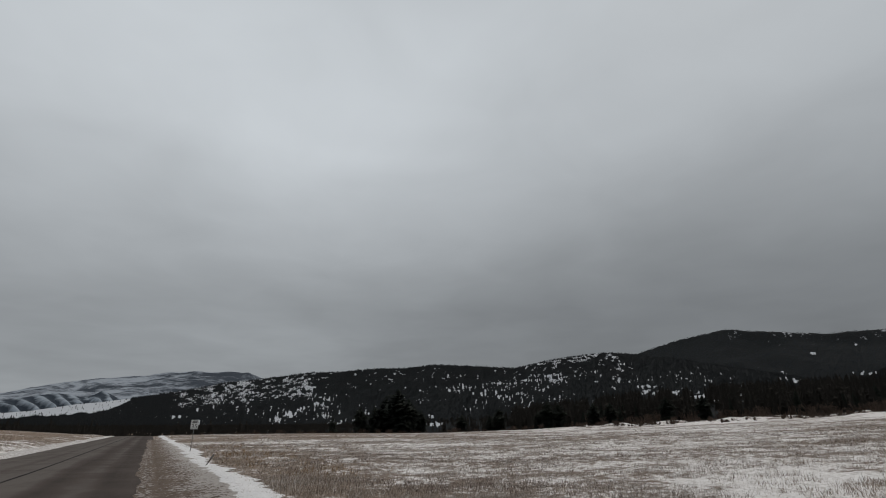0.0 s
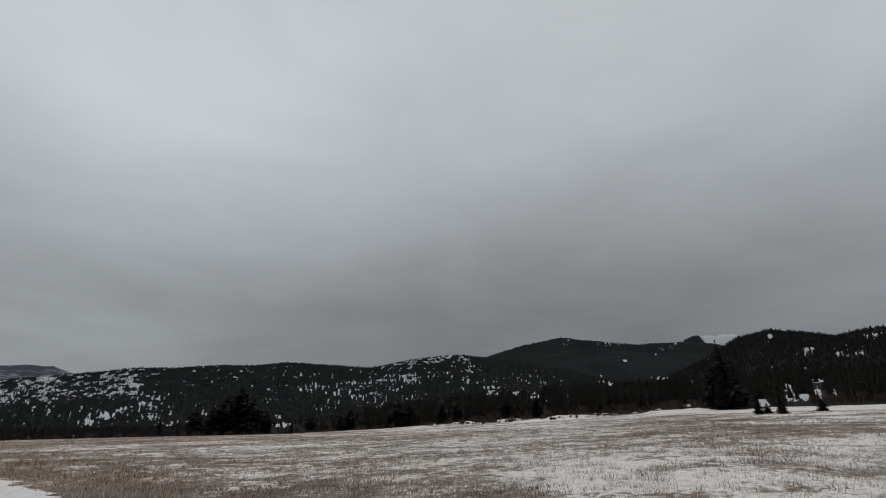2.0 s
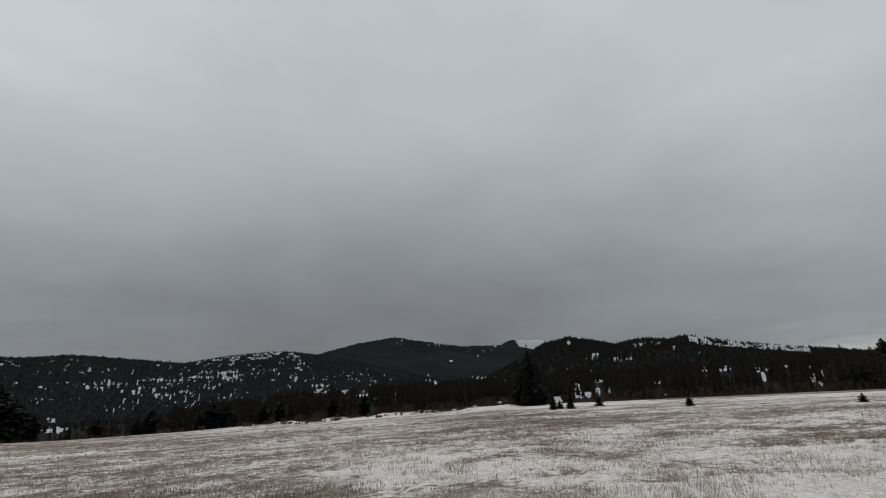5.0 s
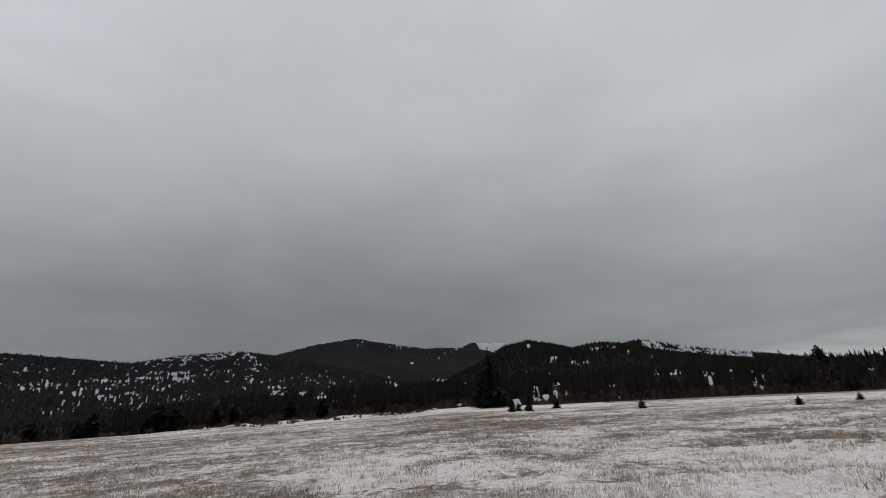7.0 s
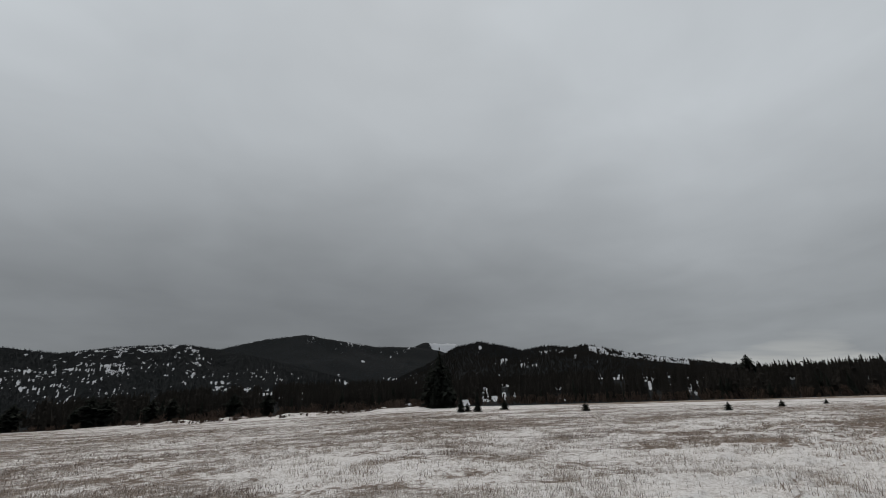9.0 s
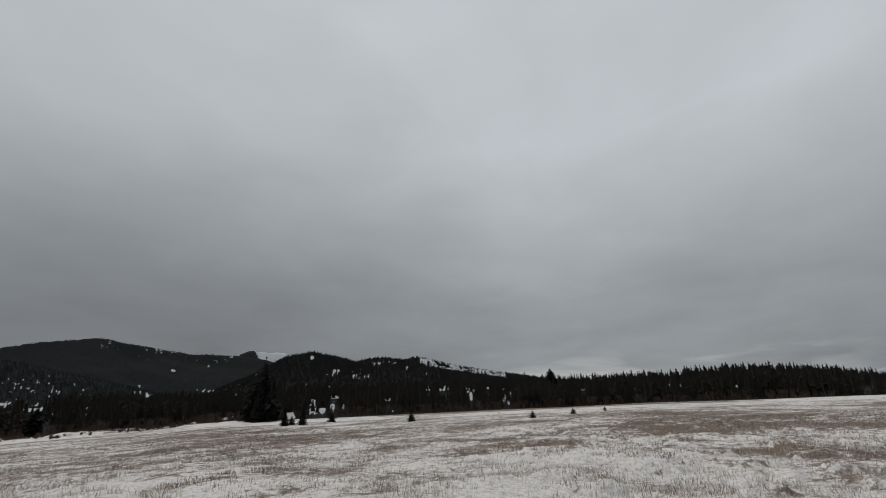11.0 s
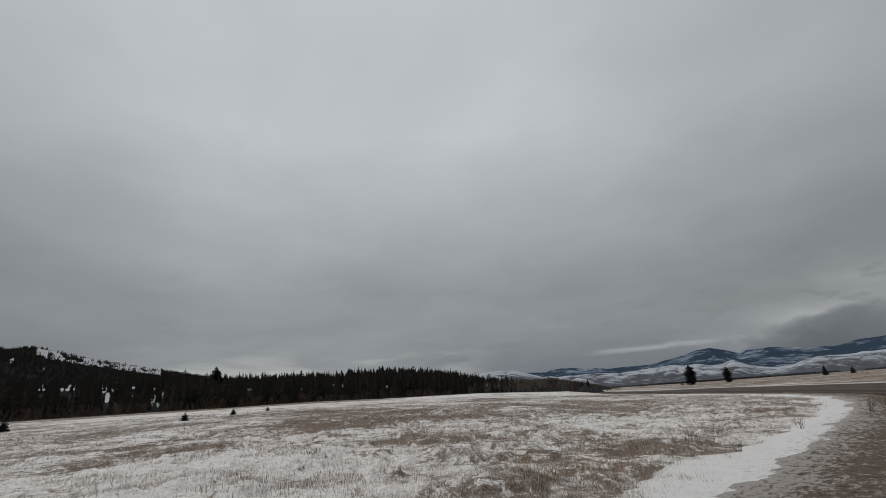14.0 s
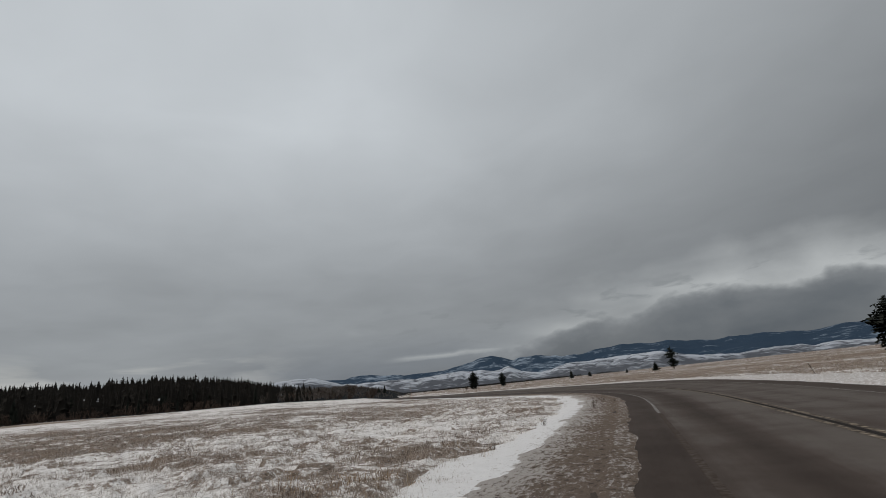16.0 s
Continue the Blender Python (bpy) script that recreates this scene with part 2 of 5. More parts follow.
# far slopes: dark and pale already hold the blue-grey of distance haze
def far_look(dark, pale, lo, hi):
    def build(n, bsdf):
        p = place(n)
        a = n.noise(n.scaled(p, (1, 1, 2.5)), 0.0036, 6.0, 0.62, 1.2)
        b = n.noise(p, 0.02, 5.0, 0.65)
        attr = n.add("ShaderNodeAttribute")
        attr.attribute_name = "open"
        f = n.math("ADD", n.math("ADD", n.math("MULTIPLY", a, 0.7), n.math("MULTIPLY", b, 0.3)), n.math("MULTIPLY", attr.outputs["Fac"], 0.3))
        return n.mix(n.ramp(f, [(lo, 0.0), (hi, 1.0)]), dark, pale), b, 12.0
    return build


def needle_look(dark, pale, soft=0.7):
    """Needles scatter the light within the crown: the normals lean upwards, so that single boughs shade nearly alike."""
    def build(n, bsdf):
        r = n.add("ShaderNodeObjectInfo").outputs["Random"]
        geo = n.add("ShaderNodeNewGeometry")
        isl = geo.outputs["Random Per Island"]
        c = n.mix(n.math("ADD", n.math("MULTIPLY", r, 0.5), n.math("MULTIPLY", isl, 0.2)), dark, pale)
        c = n.mix(n.ramp(n.noise(place(n), 0.09, 4.0), [(0.35, 0.0), (0.7, 0.6)]), c, pale)
        up_n = n.add("ShaderNodeVectorMath", operation="ADD")
        n.put(n.scaled(geo.outputs["Normal"], (1 - soft, 1 - soft, 1 - soft)), up_n.inputs[0])
        up_n.inputs[1].default_value = (0.0, 0.0, soft)
        unit = n.add("ShaderNodeVectorMath", operation="NORMALIZE")
        n.put(up_n.outputs[0], unit.inputs[0])
        n.put(unit.outputs[0], bsdf.inputs["Normal"])
        return c, None, 0
    return build


def straw_look(n, bsdf):
    isl = n.add("ShaderNodeNewGeometry").outputs["Random Per Island"]
    return n.ramp(isl, [(0.0, (0.13, 0.10, 0.08)), (0.35, (0.30, 0.24, 0.195)), (0.65, (0.45, 0.38, 0.315)), (1.0, (0.68, 0.61, 0.55))]), None, 0


def gold_look(n, bsdf):
    isl = n.add("ShaderNodeNewGeometry").outputs["Random Per Island"]
    return n.ramp(isl, [(0.0, (0.14, 0.085, 0.045)), (0.5, (0.33, 0.215, 0.12)), (1.0, (0.52, 0.38, 0.24))]), None, 0


def matted_look(n, bsdf):
    isl = n.add("ShaderNodeNewGeometry").outputs["Random Per Island"]
    return n.ramp(isl, [(0.0, (0.115, 0.090, 0.077)), (0.6, (0.30, 0.242, 0.206)), (1.0, (0.52, 0.445, 0.39))]), None, 0


def frost_look(n, bsdf):
    isl = n.add("ShaderNodeNewGeometry").outputs["Random Per Island"]
    return n.ramp(isl, [(0.0, (0.20, 0.165, 0.14)), (0.3, (0.46, 0.41, 0.37)), (1.0, (0.78, 0.74, 0.71))]), None, 0


def bark_look(n, bsdf):
    p = place(n)
    g = n.noise(n.scaled(p, (6, 6, 1.2)), 2.0, 5.0)
    return n.mix(g, (0.05, 0.04, 0.033), (0.14, 0.11, 0.09)), g, 0.03


def twig_look(n, bsdf):
    isl = n.add("ShaderNodeNewGeometry").outputs["Random Per Island"]
    return n.ramp(isl, [(0.0, (0.045, 0.034, 0.028)), (1.0, (0.13, 0.095, 0.075))]), None, 0


def pale_twig_look(n, bsdf):
    isl = n.add("ShaderNodeNewGeometry").outputs["Random Per Island"]
    return n.ramp(isl, [(0.0, (0.085, 0.070, 0.060)), (1.0, (0.21, 0.18, 0.16))]), None, 0


def metal_look(n, bsdf):
    bsdf.inputs["Metallic"].default_value = 0.7
    g = n.noise(place(n), 20.0, 4.0)
    bsdf.inputs["Roughness"].default_value = 0.55
    return n.mix(g, (0.16, 0.16, 0.16), (0.30, 0.30, 0.30)), None, 0


def sheet_look(colour):
    def build(n, bsdf):
        g = n.noise(place(n), 9.0, 5.0)
        return n.mix(n.ramp(g, [(0.45, 0.0), (0.8, 0.25)]), colour, (0.35, 0.33, 0.30)), None, 0
    return build


M = {
    "field": material("snowy_stubble", field_look),
    "bank": material("ploughed_snow", bank_look),
    "gravel": material("slushy_gravel", gravel_look),
    "asphalt": material("salted_asphalt", asphalt_look, 0.75, 0.06),
    "white": material("worn_white_paint", paint_look((0.40, 0.385, 0.37))),
    "yellow": material("worn_yellow_paint", paint_look((0.34, 0.28, 0.215))),
    "tar": material("tar_seal", lambda n, b: (n.mix(n.noise(place(n), 8.0), (0.02, 0.018, 0.017), (0.04, 0.034, 0.03)), None, 0), 0.85, 0.05),
    "hill": material("wooded_hillside", hill_look),
    # plateau rock and snow painted blue-grey to stand for haze
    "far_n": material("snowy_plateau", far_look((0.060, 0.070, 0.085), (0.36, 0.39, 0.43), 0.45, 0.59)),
    # haze of the distance is in these colours: bluer forest, greyer snow
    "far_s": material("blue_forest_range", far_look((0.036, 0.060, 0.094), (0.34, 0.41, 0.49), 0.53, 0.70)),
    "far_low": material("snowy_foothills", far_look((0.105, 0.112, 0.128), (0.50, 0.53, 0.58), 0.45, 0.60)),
    # spurs and their snow carry the same painted haze tint
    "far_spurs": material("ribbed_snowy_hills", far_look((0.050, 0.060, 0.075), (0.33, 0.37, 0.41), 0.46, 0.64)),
    "needles": material("pine_needles", needle_look((0.020, 0.024, 0.020), (0.046, 0.049, 0.040))),
    "forest": material("wood_edge_conifers", needle_look((0.027, 0.0245, 0.021), (0.038, 0.0335, 0.0285), 0.95)),
    "slope_forest": material("hillside_conifers", needle_look((0.024, 0.026, 0.027), (0.043, 0.045, 0.046), 0.85)),
    # distance haze put into the needles, paler and bluer, with some snow dust
    "hazy_forest": material("frost_dusted_conifers", needle_look((0.030, 0.035, 0.040), (0.052, 0.058, 0.065))),
    "faint": material("salt_stained_line", faint_look),
    "straw": material("dry_grass", straw_look),
    "gold": material("golden_grass", gold_look),
    "matted": material("matted_grass", matted_look),
    "frost": material("frosted_grass", frost_look),
    "bark": material("pine_bark", bark_look),
    "twigs": material("bare_twigs", twig_look),
    "grey_twigs": material("grey_bare_scrub", pale_twig_look),
    "metal": material("galvanised_steel", metal_look, 0.5, 0.5),
    "sheet": material("white_sign_sheeting", sheet_look((0.72, 0.72, 0.70)), 0.5, 0.4),
    "ink": material("black_sign_ink", sheet_look((0.02, 0.02, 0.02)), 0.5, 0.4),
    "orange": material("faded_orange_plastic", sheet_look((0.42, 0.16, 0.07)), 0.6, 0.3),
}

# ---- plan of the land ----
RNG = np.random.default_rng(7)
_LAT = np.random.default_rng(11).random((256, 256))


def lattice(x, y):
    """Smooth value noise, 0 to 1, for arrays."""
    xi, yi = np.floor(x).astype(int), np.floor(y).astype(int)
    fx, fy = x - xi, y - yi
    fx, fy = fx * fx * (3 - 2 * fx), fy * fy * (3 - 2 * fy)
    a, b = _LAT[xi % 256, yi % 256], _LAT[(xi + 1) % 256, yi % 256]
    c, d = _LAT[xi % 256, (yi + 1) % 256], _LAT[(xi + 1) % 256, (yi + 1) % 256]
    return (a * (1 - fx) + b * fx) * (1 - fy) + (c * (1 - fx) + d * fx) * fy


def fbm(x, y, size, octaves=4):
    """Layered noise about 0, roughly -1 to 1, whose largest lumps are size metres."""
    s, amp, tot = 0.0, 1.0, 0.0
    for k in range(octaves):
        s = s + amp * (lattice(x / size * 2**k + 17.3 * k, y / size * 2**k + 5.1 * k) * 2 - 1)
        tot += amp
        amp *= 0.5
    return s / tot


def step(a, b, v):
    t = np.clip((v - a) / (b - a), 0, 1)
    return t * t * (3 - 2 * t)


# the road's field-side edge of asphalt: straight, a bend to the east, straight again
def road_edge():
    pts, heads = [], []
    back = [np.array((0.0, 0.0))]
    d0 = np.array((math.sin(radians(149.6)), math.cos(radians(149.6))))
    for u in range(-420, 20, 4):
        pts.append(d0 * u + (0.0, 0.05))
        heads.append(149.6)
    p, a, u = d0 * 20 + (0.0, 0.05), 149.6, 20.0
    while u < 420:
        pts.append(p.copy())
        heads.append(a)
        stepu = 1.0 if u < 70 else 4.0
        turn = 34.6 * (step(22, 62, u + stepu) - step(22, 62, u))
        a -= turn
        p = p + stepu * np.array((math.sin(radians(a)), math.cos(radians(a))))
        u += stepu
    return np.array(pts), np.array(heads)


EDGE, HEAD = road_edge()
EDGE_U = np.concatenate([[0], np.cumsum(np.linalg.norm(np.diff(EDGE, axis=0), axis=1))]) - 420.0


def across(x, y):
    """Distance from the asphalt's field-side edge, positive on the road's side, and the place along it."""
    x, y = np.atleast_1d(x).astype(float), np.atleast_1d(y).astype(float)
    best, s_out, u_out = np.full(x.shape, 1e9), np.zeros(x.shape), np.zeros(x.shape)
    for i in range(len(EDGE) - 1):
        a, d = EDGE[i], EDGE[i + 1] - EDGE[i]
        L = np.hypot(*d)
        d = d / L
        t = np.clip((x - a[0]) * d[0] + (y - a[1]) * d[1], 0, L)
        qx, qy = x - a[0] - t * d[0], y - a[1] - t * d[1]
        dist = np.hypot(qx, qy)
        near = dist < best
        sign = np.where(qx * d[1] - qy * d[0] > 0, 1.0, -1.0)
        best[near] = dist[near]
        s_out[near] = (sign * dist)[near]
        u_out[near] = (EDGE_U[i] + t)[near]
    return s_out, u_out


def road_width(u):
    return 7.3 + 2.3 * step(-30, 20, np.asarray(u, float))


# how the open land slopes from the camera's place outwards, by azimuth, and how far it stays open
SLOPE = [(-180, 0.0), (-60, 0.004), (-44, 0.006), (-36, -0.004), (-31, -0.007), (0, -0.007), (10, -0.003), (20, 0.0025), (31, 0.011), (42, 0.020),
         (52, 0.022), (90, 0.022), (100, 0.018), (110, 0.0145), (117, 0.008), (124, 0.002), (135, 0.0), (180, 0.0)]
OPEN = [(-180, 700), (-60, 300), (-42, 160), (-31, 140), (0, 145), (20, 170), (31, 185), (45, 200), (90, 200), (110, 195), (118, 260), (126, 420), (180, 700)]


def by_az(table, az):
    t = np.array(table, float)
    return np.interp(az, t[:, 0], t[:, 1])


def land(x, y, rough=True):
    """Height of the open land."""
    az, r = np.degrees(np.arctan2(x, y)), np.hypot(x, y)
    g, far = by_az(SLOPE, az), by_az(OPEN, az)
    z = np.minimum(r, far) * g
    drop = np.where(az < 14, np.where(az > -75, 1.0, 0.0), 0.0) * (1 - step(4, 14, az))
    z = z - drop * np.clip(r - far, 0, 160) * 0.03
    if rough:
        z = z + 0.35 * fbm(x, y, 60, 3) * step(15, 80, r)
    return z


def road_z(u):
    """Height of the road along its length."""
    u = np.asarray(u, float)
    return -0.007 * np.clip(-u, 0, 140) - 0.03 * np.clip(-u - 140, 0, 160)


def road_lean(s, u):
    """How far the bend's surface rises towards its outer side."""
    u = np.asarray(u, float)
    return 0.028 * np.clip(s - 1.0, 0, road_width(u) - 1.0) * step(26, 52, u) * (1 - step(95, 150, u))


def ground_z(x, y):
    s, u = across(x, y)
    wid = road_width(u)
    inside = step(-5.5, -2.0, s) * (1 - step(0, 4.0, s - wid))
    bank = 0.05
    z = land(x, y)
    return z * (1 - inside) + (road_z(u) + road_lean(s, u) - bank) * inside, s, u


# ridges: skyline points from the camera's place as azimuth, elevation angle of the crest; then its distance and the
# depth of its front slope
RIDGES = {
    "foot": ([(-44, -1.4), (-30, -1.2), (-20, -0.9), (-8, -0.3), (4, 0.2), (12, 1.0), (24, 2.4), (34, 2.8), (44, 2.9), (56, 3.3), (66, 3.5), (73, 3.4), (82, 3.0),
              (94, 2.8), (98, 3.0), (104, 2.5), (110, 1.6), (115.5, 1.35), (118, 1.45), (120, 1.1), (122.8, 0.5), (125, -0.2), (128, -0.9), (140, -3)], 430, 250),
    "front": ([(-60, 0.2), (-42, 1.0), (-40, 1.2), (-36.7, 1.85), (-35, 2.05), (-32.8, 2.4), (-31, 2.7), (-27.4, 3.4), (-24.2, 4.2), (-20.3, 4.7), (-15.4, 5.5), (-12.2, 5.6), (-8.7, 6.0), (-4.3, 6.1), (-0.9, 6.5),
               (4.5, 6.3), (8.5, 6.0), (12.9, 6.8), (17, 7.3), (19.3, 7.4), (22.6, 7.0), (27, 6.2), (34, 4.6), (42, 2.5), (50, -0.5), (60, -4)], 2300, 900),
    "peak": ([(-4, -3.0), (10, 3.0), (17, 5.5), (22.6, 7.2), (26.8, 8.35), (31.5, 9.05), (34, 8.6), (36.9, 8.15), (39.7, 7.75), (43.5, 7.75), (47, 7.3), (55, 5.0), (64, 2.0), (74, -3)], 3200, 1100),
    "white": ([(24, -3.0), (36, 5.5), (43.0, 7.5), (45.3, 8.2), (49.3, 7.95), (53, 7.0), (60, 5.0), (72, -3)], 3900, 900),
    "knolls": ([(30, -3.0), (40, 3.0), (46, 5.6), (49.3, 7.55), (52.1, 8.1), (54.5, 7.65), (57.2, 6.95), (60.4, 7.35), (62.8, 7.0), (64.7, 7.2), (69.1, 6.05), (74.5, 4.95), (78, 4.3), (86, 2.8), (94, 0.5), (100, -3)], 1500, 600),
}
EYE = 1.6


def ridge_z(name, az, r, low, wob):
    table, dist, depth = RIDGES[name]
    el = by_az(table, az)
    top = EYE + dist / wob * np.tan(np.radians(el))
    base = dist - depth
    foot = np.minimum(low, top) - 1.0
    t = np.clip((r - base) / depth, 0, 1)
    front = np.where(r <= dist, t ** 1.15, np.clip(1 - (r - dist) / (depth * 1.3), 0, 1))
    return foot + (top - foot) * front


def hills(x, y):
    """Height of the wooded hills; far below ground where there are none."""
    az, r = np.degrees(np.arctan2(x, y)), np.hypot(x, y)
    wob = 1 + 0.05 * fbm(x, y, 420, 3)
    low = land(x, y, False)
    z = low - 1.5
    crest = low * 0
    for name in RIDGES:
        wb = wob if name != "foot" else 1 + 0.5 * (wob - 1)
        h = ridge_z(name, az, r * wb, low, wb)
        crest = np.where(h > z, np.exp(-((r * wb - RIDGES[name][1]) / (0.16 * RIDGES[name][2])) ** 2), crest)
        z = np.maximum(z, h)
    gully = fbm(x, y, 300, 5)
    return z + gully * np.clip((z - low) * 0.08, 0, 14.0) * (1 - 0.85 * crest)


def grid_mesh(name, az0, az1, naz, radii, zfun, attr=None):
    az = np.linspace(az0, az1, naz) if np.isscalar(naz) else naz
    naz = len(az)
    A, Rr = np.meshgrid(np.radians(az), radii)
    X, Y = Rr * np.sin(A), Rr * np.cos(A)
    x, y = X.ravel(), Y.ravel()
    z = zfun(x, y)
    nr = len(radii)
    i = np.arange((nr - 1) * (naz - 1))
    a = (i // (naz - 1)) * naz + i % (naz - 1)
    return sheet_mesh(name, np.stack([x, y, z], 1), np.stack([a, a + naz, a + naz + 1, a + 1], 1), attr(x, y, z) if attr else {})


def sheet_mesh(name, verts, quads, attrs=(), smooth=True):
    me = bpy.data.meshes.new(name)
    k = quads.shape[1]
    me.vertices.add(len(verts))
    me.vertices.foreach_set("co", np.ascontiguousarray(verts, np.float32).ravel())
    me.loops.add(quads.size)
    me.loops.foreach_set("vertex_index", np.ascontiguousarray(quads, np.int32).ravel())
    me.polygons.add(len(quads))
    me.polygons.foreach_set("loop_start", np.arange(0, quads.size, k, dtype=np.int32))
    me.polygons.foreach_set("use_smooth", np.full(len(quads), smooth))
    for key in attrs:
        at = me.attributes.new(key, "FLOAT", "POINT")
        at.data.foreach_set("value", np.ascontiguousarray(attrs[key], np.float32))
    me.update(calc_edges=True)
    me.validate()
    return me


# larger drifts (below 0) and brown patches (above 0) in the field: azimuth, distance, half widths, how bare
DRIFTS = [(34, 15, 8, 3.0, -1.0), (43, 13, 6, 1.6, -0.8), (76, 15.3, 8, 2.2, -1.1), (83, 16.5, 4, 1.5, -0.8),
          (93.5, 27, 4.5, 1.6, 1.0), (79, 20, 4.0, 1.0, 1.0), (100.5, 18, 5, 0.9, 0.9), (50, 16.5, 2.0, 0.9, 0.9), (57, 15.2, 2.2, 0.7, 0.8), (96, 44, 6, 2.5, 0.8), (103, 33, 4, 1.6, 0.8), (68, 26, 4, 1.2, 0.7), (61, 22, 3, 1.0, 0.7)]


def drifts(x, y):
    az, r = np.degrees(np.arctan2(x, y)), np.hypot(x, y)
    rag = 1 + 0.7 * fbm(x, y, 1.6, 3)
    return sum(k * np.exp(-(((az - a) / da) ** 2 + ((r - d) / dr) ** 2) * rag) for a, d, da, dr, k in DRIFTS)


def tussock(x, y):
    """Flat humps of old grass under the snow: their shape, 0 to 1, and how much of it there is, most in the east."""
    az, r = np.degrees(np.arctan2(x, y)), np.hypot(x, y)
    return step(0.04, 0.20, fbm(x + 40, y, 0.95, 3)), (1 - step(26, 60, r)) * (0.25 + 0.75 * step(60, 88, az))


def bareness(x, y):
    """Where dry grass shows through the snow: the verge by the sign, the far north, streaks; 0 to 1, below 0 for clean snow."""
    s, u = across(x, y)
    az, r = np.degrees(np.arctan2(x, y)), np.hypot(x, y)
    reach = 2.6 + 0.26 * np.clip(-u - 10, 0, 30)
    b = 0.52 * step(-4.5 - reach, -4.5, s) * (1 - step(-3.6, -3.0, s)) * (1 - step(-14, 2, u))
    b = np.maximum(b, (0.50 + 0.5 * (u < 0)) * step(3, 6, s - road_width(u)) * (1 - 0.6 * step(0, 30, u) * (1 - step(8, 22, s - road_width(u)))))
    b = np.maximum(b, 0.50 * (1 - step(-14, 12, az)) * step(45, 90, r) * (az > -60))
    b = np.maximum(b, 0.10 * step(-9, -4.5, s) * (1 - step(-3.9, -3.2, s)) * step(3, 8, u) * (1 - step(40, 70, u)))
    b = np.maximum(b, 1.15 * step(146, 158, r) * (az > 60) * (1 - step(88, 104, az)))               # brown strip along the foot of the wood
    band = 0.35 * fbm(x * 0.6 + y * 0.2, y - x * 0.25, 16, 3)
    clean = 1.1 * step(88, 115, r) * (1 - step(36, 46, np.abs(az - 82))) + 0.3 * step(60, 100, r) * (az > 10) * (az < 55)
    thick = 0.12 * step(70, 92, az) * (1 - step(22, 38, r)) * (s < -3.9)           # deeper snow in the corner by the bend
    return b + band - clean * 0.45 - thick + drifts(x, y)


# ---- ground ----
def ground_height(x, y):
    z, s, u = ground_z(x, y)
    r = np.hypot(x, y)
    lump = 0.08 * fbm(x, y, 1.1, 4) + 0.05 * fbm(x, y, 5.0, 2)
    az = np.degrees(np.arctan2(x, y))
    hummock = np.clip(fbm(x, y, 9.0, 3) + 0.15, 0, 1) * step(132, 150, r) * (1 - step(172, 190, r)) * step(12, 17, az) * (1 - step(40, 52, az))
    off = (1 - step(-3.4, -2.2, s) * (1 - step(0, 1.5, s - road_width(u)))) * (1 - step(60, 140, r))
    hump, share = tussock(x, y)
    tuft = 0.13 * hump * share * step(-0.3, 0.2, -s - 4.2)
    z = z + (lump + tuft) * off + 1.5 * hummock
    return np.where(r > 900, np.minimum(z, 0.0) - 0.002 * (r - 900), z)


def ground_attr(x, y, z):
    hump, share = tussock(x, y)
    return {"bare": bareness(x, y) + 1.8 * hump * (1 - hump) * share * (across(x, y)[0] < -4.0)}


radii = np.concatenate([[0.0, 1.5, 3.0, 4.5], np.geomspace(5.5, 70, 180), np.geomspace(72, 420, 60), np.geomspace(450, 4800, 24)])
view = grid_mesh("ground", -48, 184, 830, radii, ground_height, ground_attr)
ground = tagged(new("ground", view), "flat field of dry grass stubble half covered with thin snow", "ground", kind="structure")
view.materials.append(M["field"])
rear = grid_mesh("ground_behind", 184, 312, 90, radii[::6], ground_height, ground_attr)
rear.materials.append(M["field"])
tagged(new("ground_behind", rear), "open snowy grassland on the other side of the road", "ground", kind="structure")


# ---- road ----
def strip(name, u0, u1, s0, s1, du, ns, zfun, mat, wob0=0.0, wob1=0.0):
    """A ribbon along the road from s0 to s1 metres across (numbers or functions of u)."""
    us = np.arange(u0, u1 + 1e-6, du)
    ex, ey = np.interp(us, EDGE_U, EDGE[:, 0]), np.interp(us, EDGE_U, EDGE[:, 1])
    hd = np.radians(np.interp(us, EDGE_U, HEAD))
    nx, ny = np.cos(hd), -np.sin(hd)
    a = np.asarray(s0(us) if callable(s0) else np.full(us.shape, s0), float) + wob0 * (fbm(us, us * 0 + 3.0, 1.7, 4) + 0.8 * fbm(us, us * 0 + 33.0, 9.0, 2) + 0.5 * fbm(us, us * 0 + 71.0, 0.5, 3))
    b = np.asarray(s1(us) if callable(s1) else np.full(us.shape, s1), float) + wob1 * (fbm(us, us * 0 + 9.0, 1.7, 4) + 0.8 * fbm(us, us * 0 + 39.0, 9.0, 2) + 0.5 * fbm(us, us * 0 + 77.0, 0.5, 3))
    q = np.linspace(0, 1, ns)[None, :]
    S = a[:, None] * (1 - q) + b[:, None] * q
    U = np.repeat(us[:, None], ns, 1)
    X, Y = ex[:, None] + nx[:, None] * S, ey[:, None] + ny[:, None] * S
    Z = zfun(X, Y, S, U, np.repeat(q, len(us), 0))
    n = len(us)
    i = np.arange((n - 1) * (ns - 1))
    c = (i // (ns - 1)) * ns + i % (ns - 1)
    quads = np.stack([c, c + ns, c + ns + 1, c + 1], 1)
    me = sheet_mesh(name, np.stack([X.ravel(), Y.ravel(), Z.ravel()], 1), quads)
    uv = me.uv_layers.new(name="along")
    flat_uv = np.stack([S.ravel(), U.ravel()], 1)[quads.ravel()]
    uv.data.foreach_set("uv", np.ascontiguousarray(flat_uv, np.float32).ravel())
    me.materials.append(M[mat])
    return me


